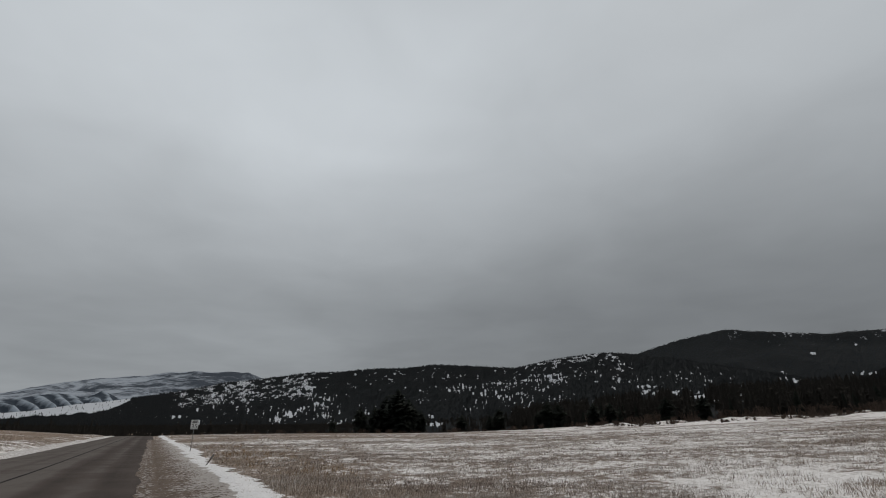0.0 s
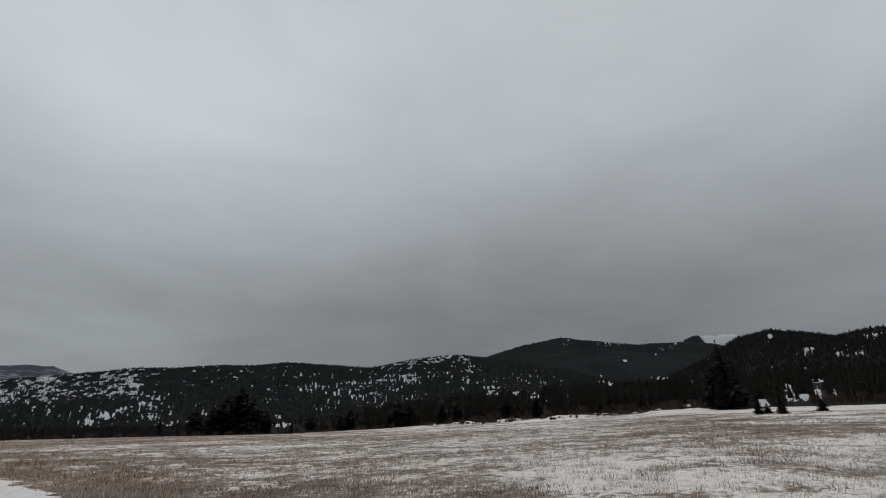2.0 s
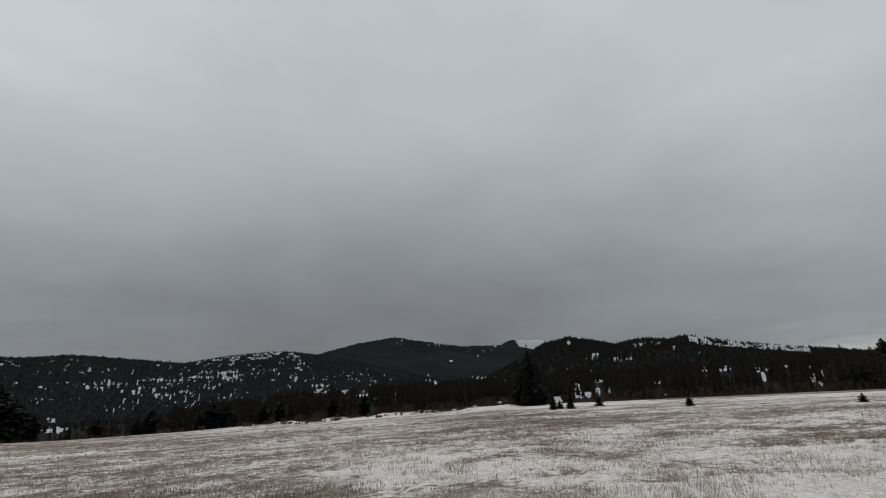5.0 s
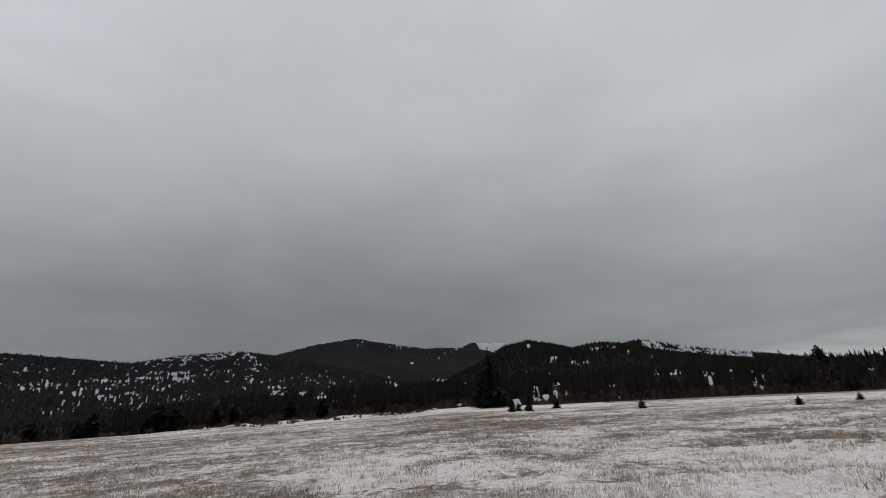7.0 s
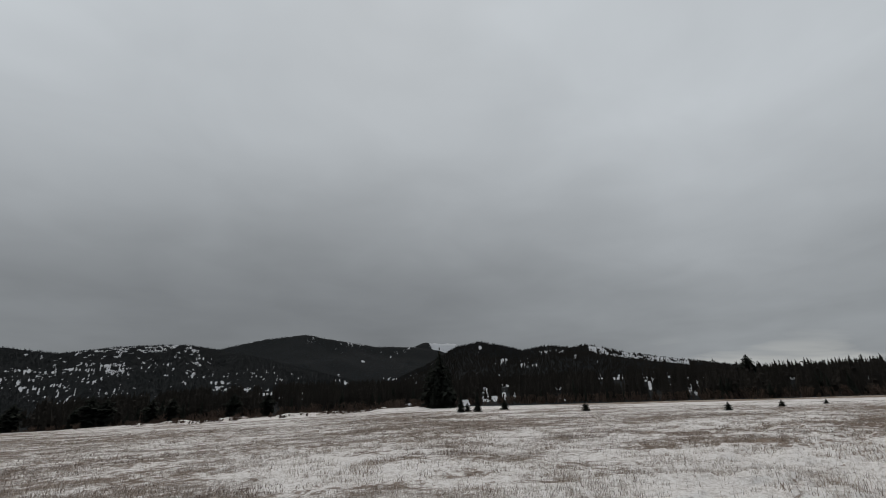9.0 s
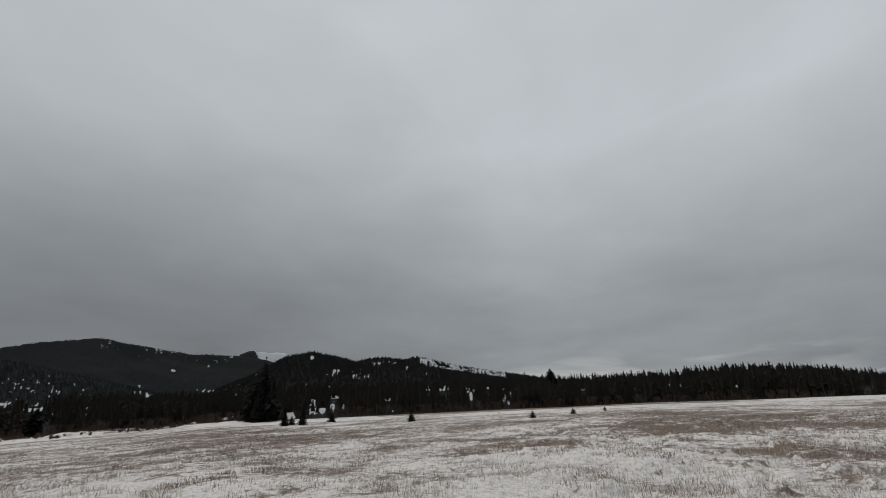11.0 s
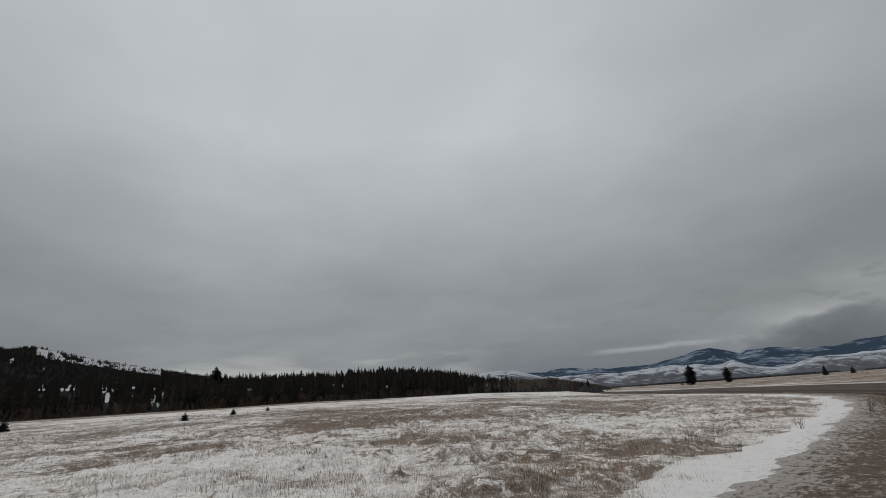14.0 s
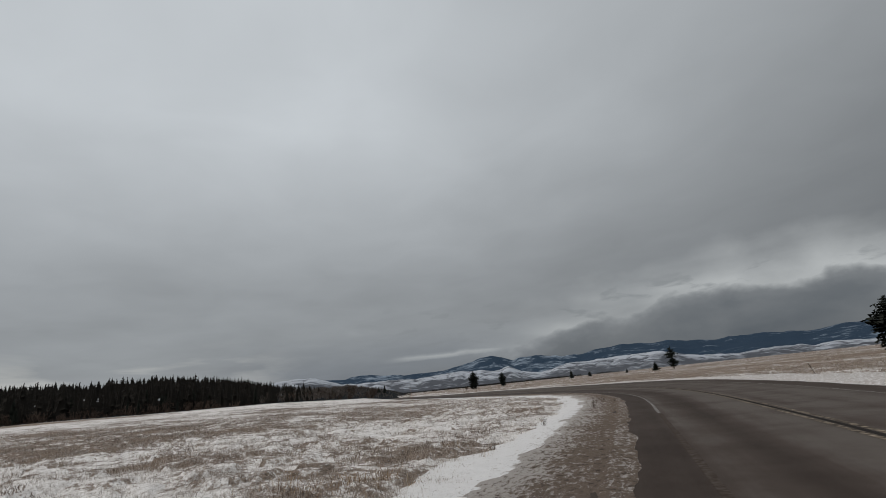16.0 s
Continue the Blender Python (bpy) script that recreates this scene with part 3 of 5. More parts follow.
def road_surface(X, Y, S, U, Q):
    crown = 0.02 * np.maximum(np.minimum(S, road_width(U) - S), 0) * (1 - step(5, 30, U))
    return road_z(U) + np.clip(crown, 0, 0.08) + road_lean(S, U)


road = tagged(new("road", strip("road", -300, 330, -0.7, lambda u: road_width(u), 0.5, 12, road_surface, "asphalt", 0.10, 0.15)),
              "two-lane asphalt road, brownish with salt and grit", "road", kind="structure")


def line(name, label, s0, s1, u0, u1, mat, lift=0.006):
    me = strip(name, u0, u1, s0, s1, 0.5, 2, lambda X, Y, S, U, Q: road_surface(X, Y, S, U, Q) + lift, mat, 0.012, 0.012)
    return tagged(new(name, me), label, "road marking", kind="structure")


mid = lambda u: road_width(u) * 0.5 - 0.48 * step(-10, 12, u)
line("edge_line", "worn white edge line painted on the asphalt", 1.05, 1.17, 20, 200, "white")
line("edge_line", "nearly worn away edge line, a pale salty streak on the asphalt", 1.06, 1.20, 1, 20, "faint", 0.005)
line("edge_line", "worn white edge line painted on the asphalt", lambda u: road_width(u) - 0.75 - 0.8 * step(-10, 15, u), lambda u: road_width(u) - 0.63 - 0.8 * step(-10, 15, u), -20, 200, "white")
line("centre_line", "worn double yellow centre line on the asphalt", lambda u: mid(u) - 0.20, lambda u: mid(u) - 0.09, -12, 200, "yellow")
line("centre_line", "worn double yellow centre line on the asphalt", lambda u: mid(u) + 0.09, lambda u: mid(u) + 0.20, -12, 200, "yellow")
line("tar_seam", "dark tar seam sealed along the lane joint", lambda u: mid(u) - 0.06, lambda u: mid(u) + 0.06, -150, 200, "tar", 0.004)


def shoulder_z(X, Y, S, U, Q):
    rut = 0.035 * fbm(S * 2.2, U * 0.5, 1.0, 3) + 0.035 * fbm(X, Y, 0.55, 4)
    groove = -0.022 * np.exp(-((S + 0.45 - 0.08 * fbm(U, U * 0 + 5, 3.0, 3)) / 0.09) ** 2) + 0.025 * np.exp(-((S + 0.20) / 0.15) ** 2)
    return road_z(U) + 0.008 + (0.030 + rut + groove) * np.sin(np.pi * np.clip(Q, 0, 1)) ** 0.6


tagged(new("shoulder", strip("shoulder", -90, 80, -2.45, 0.12, 0.08, 40, shoulder_z, "gravel", 0.10, 0.15)),
       "gravel road shoulder rutted with dirty frozen slush", "road shoulder", kind="structure")


def bank_z(X, Y, S, U, Q):
    hump = 0.08 * np.sin(np.pi * Q) ** 0.8 * (0.8 + 0.7 * fbm(X, Y, 2.2, 3)) + 0.05 * fbm(X, Y, 0.6, 4) * np.sin(np.pi * Q)
    return road_z(U) - 0.03 + hump


tagged(new("snow_bank", strip("snow_bank", -150, 120, lambda u: -3.2 - 0.85 * step(-5, 8, u) + 0.75 * step(11, 19, u), lambda u: -1.85 + 0.33 * step(-4, 8, u), 0.10, 22, bank_z, "bank", 0.60, 0.22)),
       "low ridge of ploughed snow along the shoulder", "snow bank", kind="stuff")
tagged(new("snow_bank", strip("snow_bank", -150, 200, lambda u: road_width(u) - 0.1, lambda u: road_width(u) + 2.1 + 3.0 * step(-5, 20, u), 0.25, 22, lambda X, Y, S, U, Q: bank_z(X, Y, S, U, Q) + 0.10 * np.sin(np.pi * Q) ** 0.5 + road_lean(S, U) * (1 - step(0, 4.0, S - road_width(U))), "bank", 0.2, 1.3)),
       "strip of ploughed snow along the far side of the road", "snow bank", kind="stuff")


# ---- hills and mountains ----
# open glades, hill by hill: azimuth and height angle from the road, half width and half height, how open
GLADES = {
    "north_hill": [(-18.7, 0.4, 1.0, 0.3, 1.2), (-17.3, 1.0, 0.9, 0.45, 1.3), (-16.1, 1.5, 0.8, 0.45, 1.1), (-14.3, 1.8, 0.8, 0.6, 1.0), (-13.4, 1.0, 1.3, 0.5, 0.7), (-11.8, 0.3, 1.3, 0.3, 0.7),
                   (-15.2, 3.9, 1.4, 0.25, 0.7), (-28.4, 0.75, 1.2, 0.2, 1.1), (-26.0, 0.15, 1.6, 0.2, 0.5), (-34.8, -0.5, 0.4, 0.12, 1.2), (-0.9, -0.05, 0.9, 0.28, 1.4), (-1.4, 0.7, 0.4, 0.3, 0.9),
                   (-21.8, 1.6, 1.8, 0.5, 0.35), (-8.8, 1.2, 0.5, 0.4, 0.6)],
    "middle_hill": [(2.0, 5.2, 1.2, 0.22, 0.6), (1.1, 3.5, 1.0, 0.45, 0.9), (2.9, 3.9, 1.2, 0.45, 0.9), (4.8, 3.8, 1.0, 0.3, 0.7), (6.4, 4.35, 1.2, 0.2, 1.0), (8.2, 4.3, 1.0, 0.2, 1.0), (9.8, 4.6, 1.0, 0.18, 1.0),
                    (10.7, 5.1, 0.5, 0.2, 0.9), (12.2, 5.1, 0.6, 0.22, 0.9), (15.6, 5.0, 0.6, 0.22, 0.9), (17.3, 5.4, 0.7, 0.2, 0.7), (9.7, 2.75, 0.8, 0.4, 0.7), (11.3, 3.45, 0.25, 0.2, 1.0), (7.6, 2.2, 1.2, 0.4, 0.5),
                    (5.2, 2.4, 0.8, 0.4, 0.6), (13.5, 2.4, 1.0, 0.4, 0.5), (16.9, 2.1, 0.3, 0.25, 0.8), (3.0, 1.6, 0.6, 0.35, 0.6)],
    "brown_hill": [(20.3, 6.1, 0.5, 0.22, 0.9), (20.3, 4.1, 0.3, 0.3, 0.9), (22.6, 3.65, 0.8, 0.2, 1.0), (22.9, 2.9, 1.0, 0.22, 1.0), (25.7, 3.0, 0.6, 0.28, 1.0), (27.7, 2.5, 0.9, 0.3, 0.9), (29.1, 1.95, 0.6, 0.3, 1.0),
                   (28.0, 5.3, 0.3, 0.25, 0.7), (35.9, 3.6, 0.6, 0.5, 0.9), (38.2, 6.0, 0.4, 0.12, 0.6), (39.3, 5.85, 0.3, 0.12, 0.55), (41.2, 6.4, 0.3, 0.18, 0.75), (42.0, 3.95, 1.0, 0.2, 0.8), (43.8, 1.2, 0.8, 0.25, 0.8),
                   (31.5, 2.4, 0.2, 0.5, 0.7), (33.8, 1.5, 0.25, 0.3, 0.6)],
    "knolls": [(52.3, 7.4, 0.5, 0.28, 0.9), (55.4, 5.85, 0.7, 0.22, 1.2), (54.7, 5.5, 0.7, 0.18, 0.9), (58.3, 5.2, 0.9, 0.18, 1.0), (59.7, 6.6, 0.9, 0.3, 1.0), (61.7, 6.6, 0.4, 0.28, 1.0), (63.2, 6.0, 0.3, 0.25, 0.7),
               (57.0, 5.3, 0.5, 0.2, 0.7), (50.2, 1.2, 0.6, 0.5, 1.4), (52.6, 2.5, 0.4, 0.45, 1.1), (52.8, 1.6, 0.5, 0.35, 1.4), (53.7, 1.65, 0.3, 0.4, 1.3), (54.8, 1.8, 0.25, 0.5, 1.1), (54.9, 3.0, 0.6, 0.22, 1.0),
               (56.0, 1.9, 0.15, 0.4, 0.9), (61.4, 1.3, 0.5, 0.18, 1.1), (61.0, 2.5, 0.5, 0.18, 0.9)],
    "east_bank": [(65.8, 3.55, 0.5, 0.25, 1.1), (67.7, 3.45, 0.8, 0.25, 1.1), (70.4, 3.3, 0.3, 0.4, 1.3), (70.8, 2.5, 0.18, 0.5, 1.3), (71.2, 3.3, 0.18, 0.4, 1.1), (71.7, 2.6, 0.15, 0.5, 1.1), (72.9, 3.4, 0.35, 0.25, 1.0),
                  (72.7, 2.1, 0.13, 0.8, 1.0), (73.5, 2.9, 0.2, 0.3, 1.0), (74.7, 2.9, 0.2, 0.4, 1.3), (74.6, 2.1, 0.2, 0.5, 1.3), (75.3, 2.4, 0.22, 0.6, 1.3), (75.2, 1.6, 0.2, 0.3, 1.3), (76.1, 2.8, 0.2, 0.4, 1.1), (77.4, 2.65, 0.2, 0.15, 1.0)],
    "east_wood": [(83.6, 2.6, 0.35, 0.16, 1.1), (93.6, 2.4, 0.25, 0.22, 1.2), (92.4, 2.5, 0.5, 0.14, 1.0), (95.8, 2.3, 0.6, 0.14, 1.0), (89.2, 2.3, 0.18, 0.2, 1.1), (90.3, 1.6, 0.15, 0.2, 1.1), (98.8, 2.0, 0.4, 0.16, 1.1), (103.6, 1.2, 0.4, 0.14, 1.0),
                  (107.1, 1.3, 0.5, 0.14, 1.1), (108.8, 1.3, 0.4, 0.14, 1.1), (110.5, 1.2, 0.5, 0.14, 1.1), (112.1, 1.1, 0.3, 0.14, 1.1), (105.4, 1.4, 0.3, 0.14, 1.0)],
}


def glade_core(az, el):
    """The glades without their ragged edges."""
    g = np.zeros(np.shape(az))
    for hill_glades in GLADES.values():
        for ga, ge, da, de, amount in hill_glades:
            g = np.maximum(g, amount * np.exp(-((az - ga) / da) ** 2 - ((el - ge) / de) ** 2))
    return g


def glade(az, el):
    """How open the woods are in that direction, 0 to 1."""
    g = glade_core(az, el)
    low_edge = np.interp(az, [-44, -41.8, -39.3, -35.6, -33.6, -32.5], [0.4, 0.45, 0.86, 1.0, 1.65, 2.2]) + 0.22 * fbm(az * 2.0, az * 0 + 8.0, 1.0, 3)
    bench = step(-0.04, 0.06, el - low_edge) * (az < -32.6)
    sparse = np.interp(az, [-30, -24, -12, -9, -2, 0.5, 11, 15, 30, 45], [0.1, 0.22, 0.22, 0.08, 0.08, 0.32, 0.30, 0.17, 0.17, 0.14]) * (az > -30) * (az < 45) * (el > np.interp(az, [-30, -12, 0, 11, 16, 45], [0.2, 0.4, 1.5, 1.5, 2.0, 2.4])) * (el < np.interp(az, [-30, 20, 45], [3.5, 5.5, 4.0]))
    sparse = sparse * np.clip(0.55 + 1.9 * fbm(az * 0.45 + 20, el * 1.1, 1.0, 2), 0, 1.5)      # in loose bands along the slopes
    speck = fbm(az * 6.5 + 50, el * 2.8, 1.0, 3)                  # many small gaps, longer down the slope
    g = np.maximum(g, sparse)
    return np.maximum(np.clip(3.5 * (0.70 * g + 0.95 * speck - 0.42), 0, 1) * (g > 0.06), bench)


def height_angle(x, y, z):
    return np.degrees(np.arctan2(z - EYE, np.hypot(x, y)))


def clearing(x, y):
    """Open snow on the wooded hills, 0 to 1."""
    az, r = np.degrees(np.arctan2(x, y)), np.hypot(x, y)
    ta, tr = np.radians(az) * 1700, r * 0.30
    n = np.where(r < 440, fbm(x, y, 30, 3), fbm(ta, tr, 17, 3)) + 0.9 * fbm(ta + 900, tr, 8, 2)
    wide = fbm(x, y + 400, 520, 3)
    c = 0.8 * step(0.80, 1.02, n + 0.75 * wide) * (r > 440)
    crag = 0.9 * step(1780, 1900, r) * (az > -29) * (az < -15) * step(-0.05, 0.25, n) * (1 - step(2150, 2230, r) * (az > -16))     # pale rocky shoulder
    knob = step(2120, 2180, r) * (az > 11) * (az < 20.5) * step(0.0, 0.3, n) * (r < 2500)
    white = step(3560, 3680, r + 90 * fbm(x, y, 90, 3) - 330 * (1 - step(44.8, 48.5, az))) * step(43.4, 44.8, az) * (az < 54)
    slope = 1.4 * step(1385, 1425, r) * (az > 64.9) * (az < 75) * (r < 1700) * step(-0.45, 0.0, n)
    c = np.maximum.reduce([c, crag, knob, white, slope])
    shade = (az > 24) * (az < 44.5) * step(1800, 2300, r)
    dust = 0.55 * step(2950, 3180, r) * (az > 31.5) * (az < 44.5) * step(-0.2, 0.5, n)
    c = np.maximum(c * (1 - 0.85 * shade), dust)
    el = height_angle(x, y, hills(x, y))
    return np.maximum.reduce([c, glade(az, el), step(0.30, 0.50, glade_core(az, el)) * (r < 500)])


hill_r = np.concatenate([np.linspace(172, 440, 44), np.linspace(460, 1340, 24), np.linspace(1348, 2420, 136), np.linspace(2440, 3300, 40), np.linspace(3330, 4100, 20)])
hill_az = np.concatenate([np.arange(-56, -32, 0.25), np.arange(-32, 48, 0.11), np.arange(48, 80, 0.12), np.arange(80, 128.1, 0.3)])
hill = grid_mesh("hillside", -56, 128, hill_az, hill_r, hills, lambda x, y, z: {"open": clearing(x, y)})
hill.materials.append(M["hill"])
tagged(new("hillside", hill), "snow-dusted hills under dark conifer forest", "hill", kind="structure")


def range_mesh(name, table, dist, depth, lumps, mat, label, az0, az1, snow_line=0.0, rib=0.0):
    def ribs(x, y):
        if not rib:
            return 0.5
        az, r = np.degrees(np.arctan2(x, y)), np.hypot(x, y)
        return np.abs((((az + (dist - r) / depth * 2.2 * rib + 0.9 * rib * fbm(x, y, lumps, 3)) / rib) % 1.0) * 2 - 1)

    def zfun(x, y):
        az, r = np.degrees(np.arctan2(x, y)), np.hypot(x, y)
        top = EYE + dist * np.tan(np.radians(by_az(table, az)))
        t = np.clip((r - dist + depth) / depth, 0, 1)
        body = np.where(r <= dist, t ** 1.1, np.clip(1 - (r - dist) / depth, 0, 1))
        spur = fbm(x, y, lumps, 5)
        top = top + 14 * fbm(np.degrees(np.arctan2(x, y)) * 40, x * 0 + dist, 60, 4) * (dist > 3000)
        return -12 + (top + 12) * body + (spur * np.clip(top * 0.2, 0, 55) + 14 * (ribs(x, y) - 0.5)) * np.sin(np.pi * np.clip(t, 0, 0.97))

    def attr(x, y, z):
        up = (z + 12) / (12 + EYE + dist * np.tan(np.radians(by_az(table, np.degrees(np.arctan2(x, y))))))
        return {"open": (0.3 if rib else 0.5) * fbm(x, y, lumps * 1.3, 3) + (0.30 * (step(0.03, 0.25, ribs(x, y)) - 0.8) if rib else 0) + snow_line * (np.clip(up, 0, 1) - 0.62)}
    me = grid_mesh(name, az0, az1, 420, np.linspace(dist - depth, dist + 0.4 * depth, 60), zfun, attr)
    me.materials.append(M[mat])
    return tagged(new(name, me), label, "mountain", kind="structure")


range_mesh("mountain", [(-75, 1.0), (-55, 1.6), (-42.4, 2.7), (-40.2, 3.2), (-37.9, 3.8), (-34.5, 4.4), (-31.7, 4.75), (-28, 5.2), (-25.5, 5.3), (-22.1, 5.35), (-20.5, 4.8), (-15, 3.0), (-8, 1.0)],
           4750, 1900, 700, "far_n", "long snow-streaked plateau mountain, distance haze put into its colour", -75, -8)
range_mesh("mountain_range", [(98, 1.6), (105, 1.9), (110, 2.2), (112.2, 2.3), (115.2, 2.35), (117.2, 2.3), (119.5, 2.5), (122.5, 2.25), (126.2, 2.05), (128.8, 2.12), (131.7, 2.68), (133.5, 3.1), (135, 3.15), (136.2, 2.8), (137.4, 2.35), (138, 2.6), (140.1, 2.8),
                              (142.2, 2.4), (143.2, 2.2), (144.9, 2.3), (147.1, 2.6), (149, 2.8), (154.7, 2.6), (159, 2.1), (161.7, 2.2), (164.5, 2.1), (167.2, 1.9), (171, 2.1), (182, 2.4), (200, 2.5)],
           4800, 1300, 380, "far_s", "distant forested mountain range with snowy gullies, the blue of haze put into its colour", 98, 200, 0.10)
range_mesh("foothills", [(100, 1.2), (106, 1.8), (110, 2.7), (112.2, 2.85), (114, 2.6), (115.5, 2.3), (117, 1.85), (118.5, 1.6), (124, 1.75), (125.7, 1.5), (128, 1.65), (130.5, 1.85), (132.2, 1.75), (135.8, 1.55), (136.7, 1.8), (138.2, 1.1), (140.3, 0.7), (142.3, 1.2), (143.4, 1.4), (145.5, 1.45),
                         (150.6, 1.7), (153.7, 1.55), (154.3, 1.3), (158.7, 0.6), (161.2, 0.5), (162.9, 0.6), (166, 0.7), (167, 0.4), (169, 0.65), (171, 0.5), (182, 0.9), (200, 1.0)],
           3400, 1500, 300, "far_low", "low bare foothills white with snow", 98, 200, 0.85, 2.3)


def spur_mesh():
    """Bare foothills in the north-west, ribbed with spurs that run down to the bench."""
    crest = [(-75, 1.0), (-55, 1.4), (-43, 1.9), (-42.2, 2.05), (-41, 2.3), (-39.7, 2.6), (-38.4, 2.8), (-37.2, 2.65), (-36, 2.4), (-35.5, 2.85), (-35.1, 3.1), (-34.5, 2.9), (-33.7, 2.5), (-31, 2.0), (-27, 0.5)]

    def ribs(x, y):
        az, r = np.degrees(np.arctan2(x, y)), np.hypot(x, y)
        lean = az - (3350 - r) / 900 * 3.2 + 0.35 * fbm(x, y, 260, 3)
        return np.abs(((lean / 1.25) % 1.0) * 2 - 1)

    def zfun(x, y):
        az, r = np.degrees(np.arctan2(x, y)), np.hypot(x, y)
        top = EYE + 3350 * np.tan(np.radians(by_az(crest, az)))
        t = np.clip((r - 2450) / 900, 0, 1)
        body = np.where(r <= 3350, t ** 1.1, np.clip(1 - (r - 3350) / 600, 0, 1))
        return -12 + (top + 12) * body + 34 * (ribs(x, y) - 0.5) * np.sin(np.pi * np.clip(t, 0, 0.97))

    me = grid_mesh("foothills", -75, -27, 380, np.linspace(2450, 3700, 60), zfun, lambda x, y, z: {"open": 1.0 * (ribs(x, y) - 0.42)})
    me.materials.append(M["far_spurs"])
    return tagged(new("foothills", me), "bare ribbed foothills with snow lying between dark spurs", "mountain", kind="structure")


spur_mesh()


# ---- trees ----
def low_conifer(rng, sides=6, tiers=4):
    """A small conifer of jagged tiers, one unit high: vertices and triangles."""
    v, f = [], []
    for k in range(tiers):
        z0, z1 = 0.05 + 0.80 * k / tiers, min(1.0, 0.05 + 0.80 * k / tiers + 1.5 / (tiers + 1))
        rad = 0.20 * (1 - 0.78 * k / tiers)
        base = len(v)
        v.append((0.01 * rng.normal(), 0.01 * rng.normal(), z1 if k < tiers - 1 else 1.0))
        for j in range(sides):
            a = 2 * math.pi * (j + 0.5 * (k % 2)) / sides + 0.25 * rng.normal()
            rr = rad * (0.55 + 0.75 * rng.random())
            v.append((rr * math.cos(a), rr * math.sin(a), z0 + 0.06 * rng.normal()))
        for j in range(sides):
            f.append((base, base + 1 + j, base + 1 + (j + 1) % sides))
    return np.array(v), np.array(f)


def ragged_conifer(rng, boughs=24, round_top=0.0):
    """A conifer one unit high: a slim core and single drooping boughs, so that its outline is ragged."""
    v, f = [(0, 0, 0.96)], []
    for j in range(5):
        a = 2 * math.pi * j / 5 + 0.2 * rng.normal()
        v.append((0.15 * math.cos(a), 0.15 * math.sin(a), 0.04 * rng.random()))
    f += [(0, 1 + j, 1 + (j + 1) % 5) for j in range(5)]
    for k in range(boughs):
        q = (k + rng.random()) / boughs
        a = 2.4 * k + 0.5 * rng.normal()
        shape = (1 - q) ** 0.8 if rng.random() > round_top else math.sin(math.pi * (0.2 + 0.75 * q)) ** 0.8
        L = (0.165 * shape + 0.018) * (0.65 + 0.7 * rng.random())
        z = 0.06 + 0.92 * q
        ca, sa, wd = math.cos(a), math.sin(a), L * (0.32 + 0.22 * rng.random())
        L *= min(1.0, (1.10 - q) / 0.24)
        tip = z - 0.35 * L - 0.02 + 0.3 * L * q
        base = len(v)
        v += [(0, 0, z + 0.05), (ca * L * 0.65 - sa * wd, sa * L * 0.65 + ca * wd, tip - 0.02 * rng.random()), (ca * L, sa * L, tip + 0.02 * rng.random()),
              (ca * L * 0.65 + sa * wd, sa * L * 0.65 - ca * wd, tip - 0.02 * rng.random())]
        f += [(base, base + 1, base + 2), (base, base + 2, base + 3)]
    return np.array(v), np.array(f)


PROTOS = [ragged_conifer(np.random.default_rng(k), 17, 0.0 if k < 5 else 0.7) for k in range(9)]
TINY = [low_conifer(np.random.default_rng(30 + k), 4, 2) for k in range(6)]


def forest(name, label, x, y, z, height, width, protos, mat="forest"):
    """Many conifers joined into one mesh."""
    allv, allf, base = [], [], 0
    kind = RNG.integers(0, len(protos), len(x))
    turn = RNG.random(len(x)) * 2 * math.pi
    for k, (pv, pf) in enumerate(protos):
        idx = np.nonzero(kind == k)[0]
        if not len(idx):
            continue
        c, s = np.cos(turn[idx])[:, None], np.sin(turn[idx])[:, None]
        hh, ww = height[idx][:, None], (height[idx] * width[idx])[:, None]
        vx = (pv[:, 0] * c - pv[:, 1] * s) * ww + x[idx][:, None]
        vy = (pv[:, 0] * s + pv[:, 1] * c) * ww + y[idx][:, None]
        vz = pv[:, 2] * hh + z[idx][:, None] - 0.4
        allv.append(np.stack([vx, vy, vz], 2).reshape(-1, 3))
        allf.append((pf[None] + (np.arange(len(idx)) * len(pv))[:, None, None] + base).reshape(-1, 3))
        base += len(idx) * len(pv)
    me = sheet_mesh(name, np.concatenate(allv), np.concatenate(allf), smooth=False)
    me.materials.append(M[mat])
    return tagged(new(name, me), label, "forest", kind="stuff")


def scatter(n, az0, az1, r0, r1):
    az = np.radians(RNG.uniform(az0, az1, n))
    r = np.sqrt(RNG.uniform(r0 * r0, r1 * r1, n))
    return r * np.sin(az), r * np.cos(az), np.degrees(az), r


def terrain(x, y):
    return np.maximum(land(x, y, False), hills(x, y))


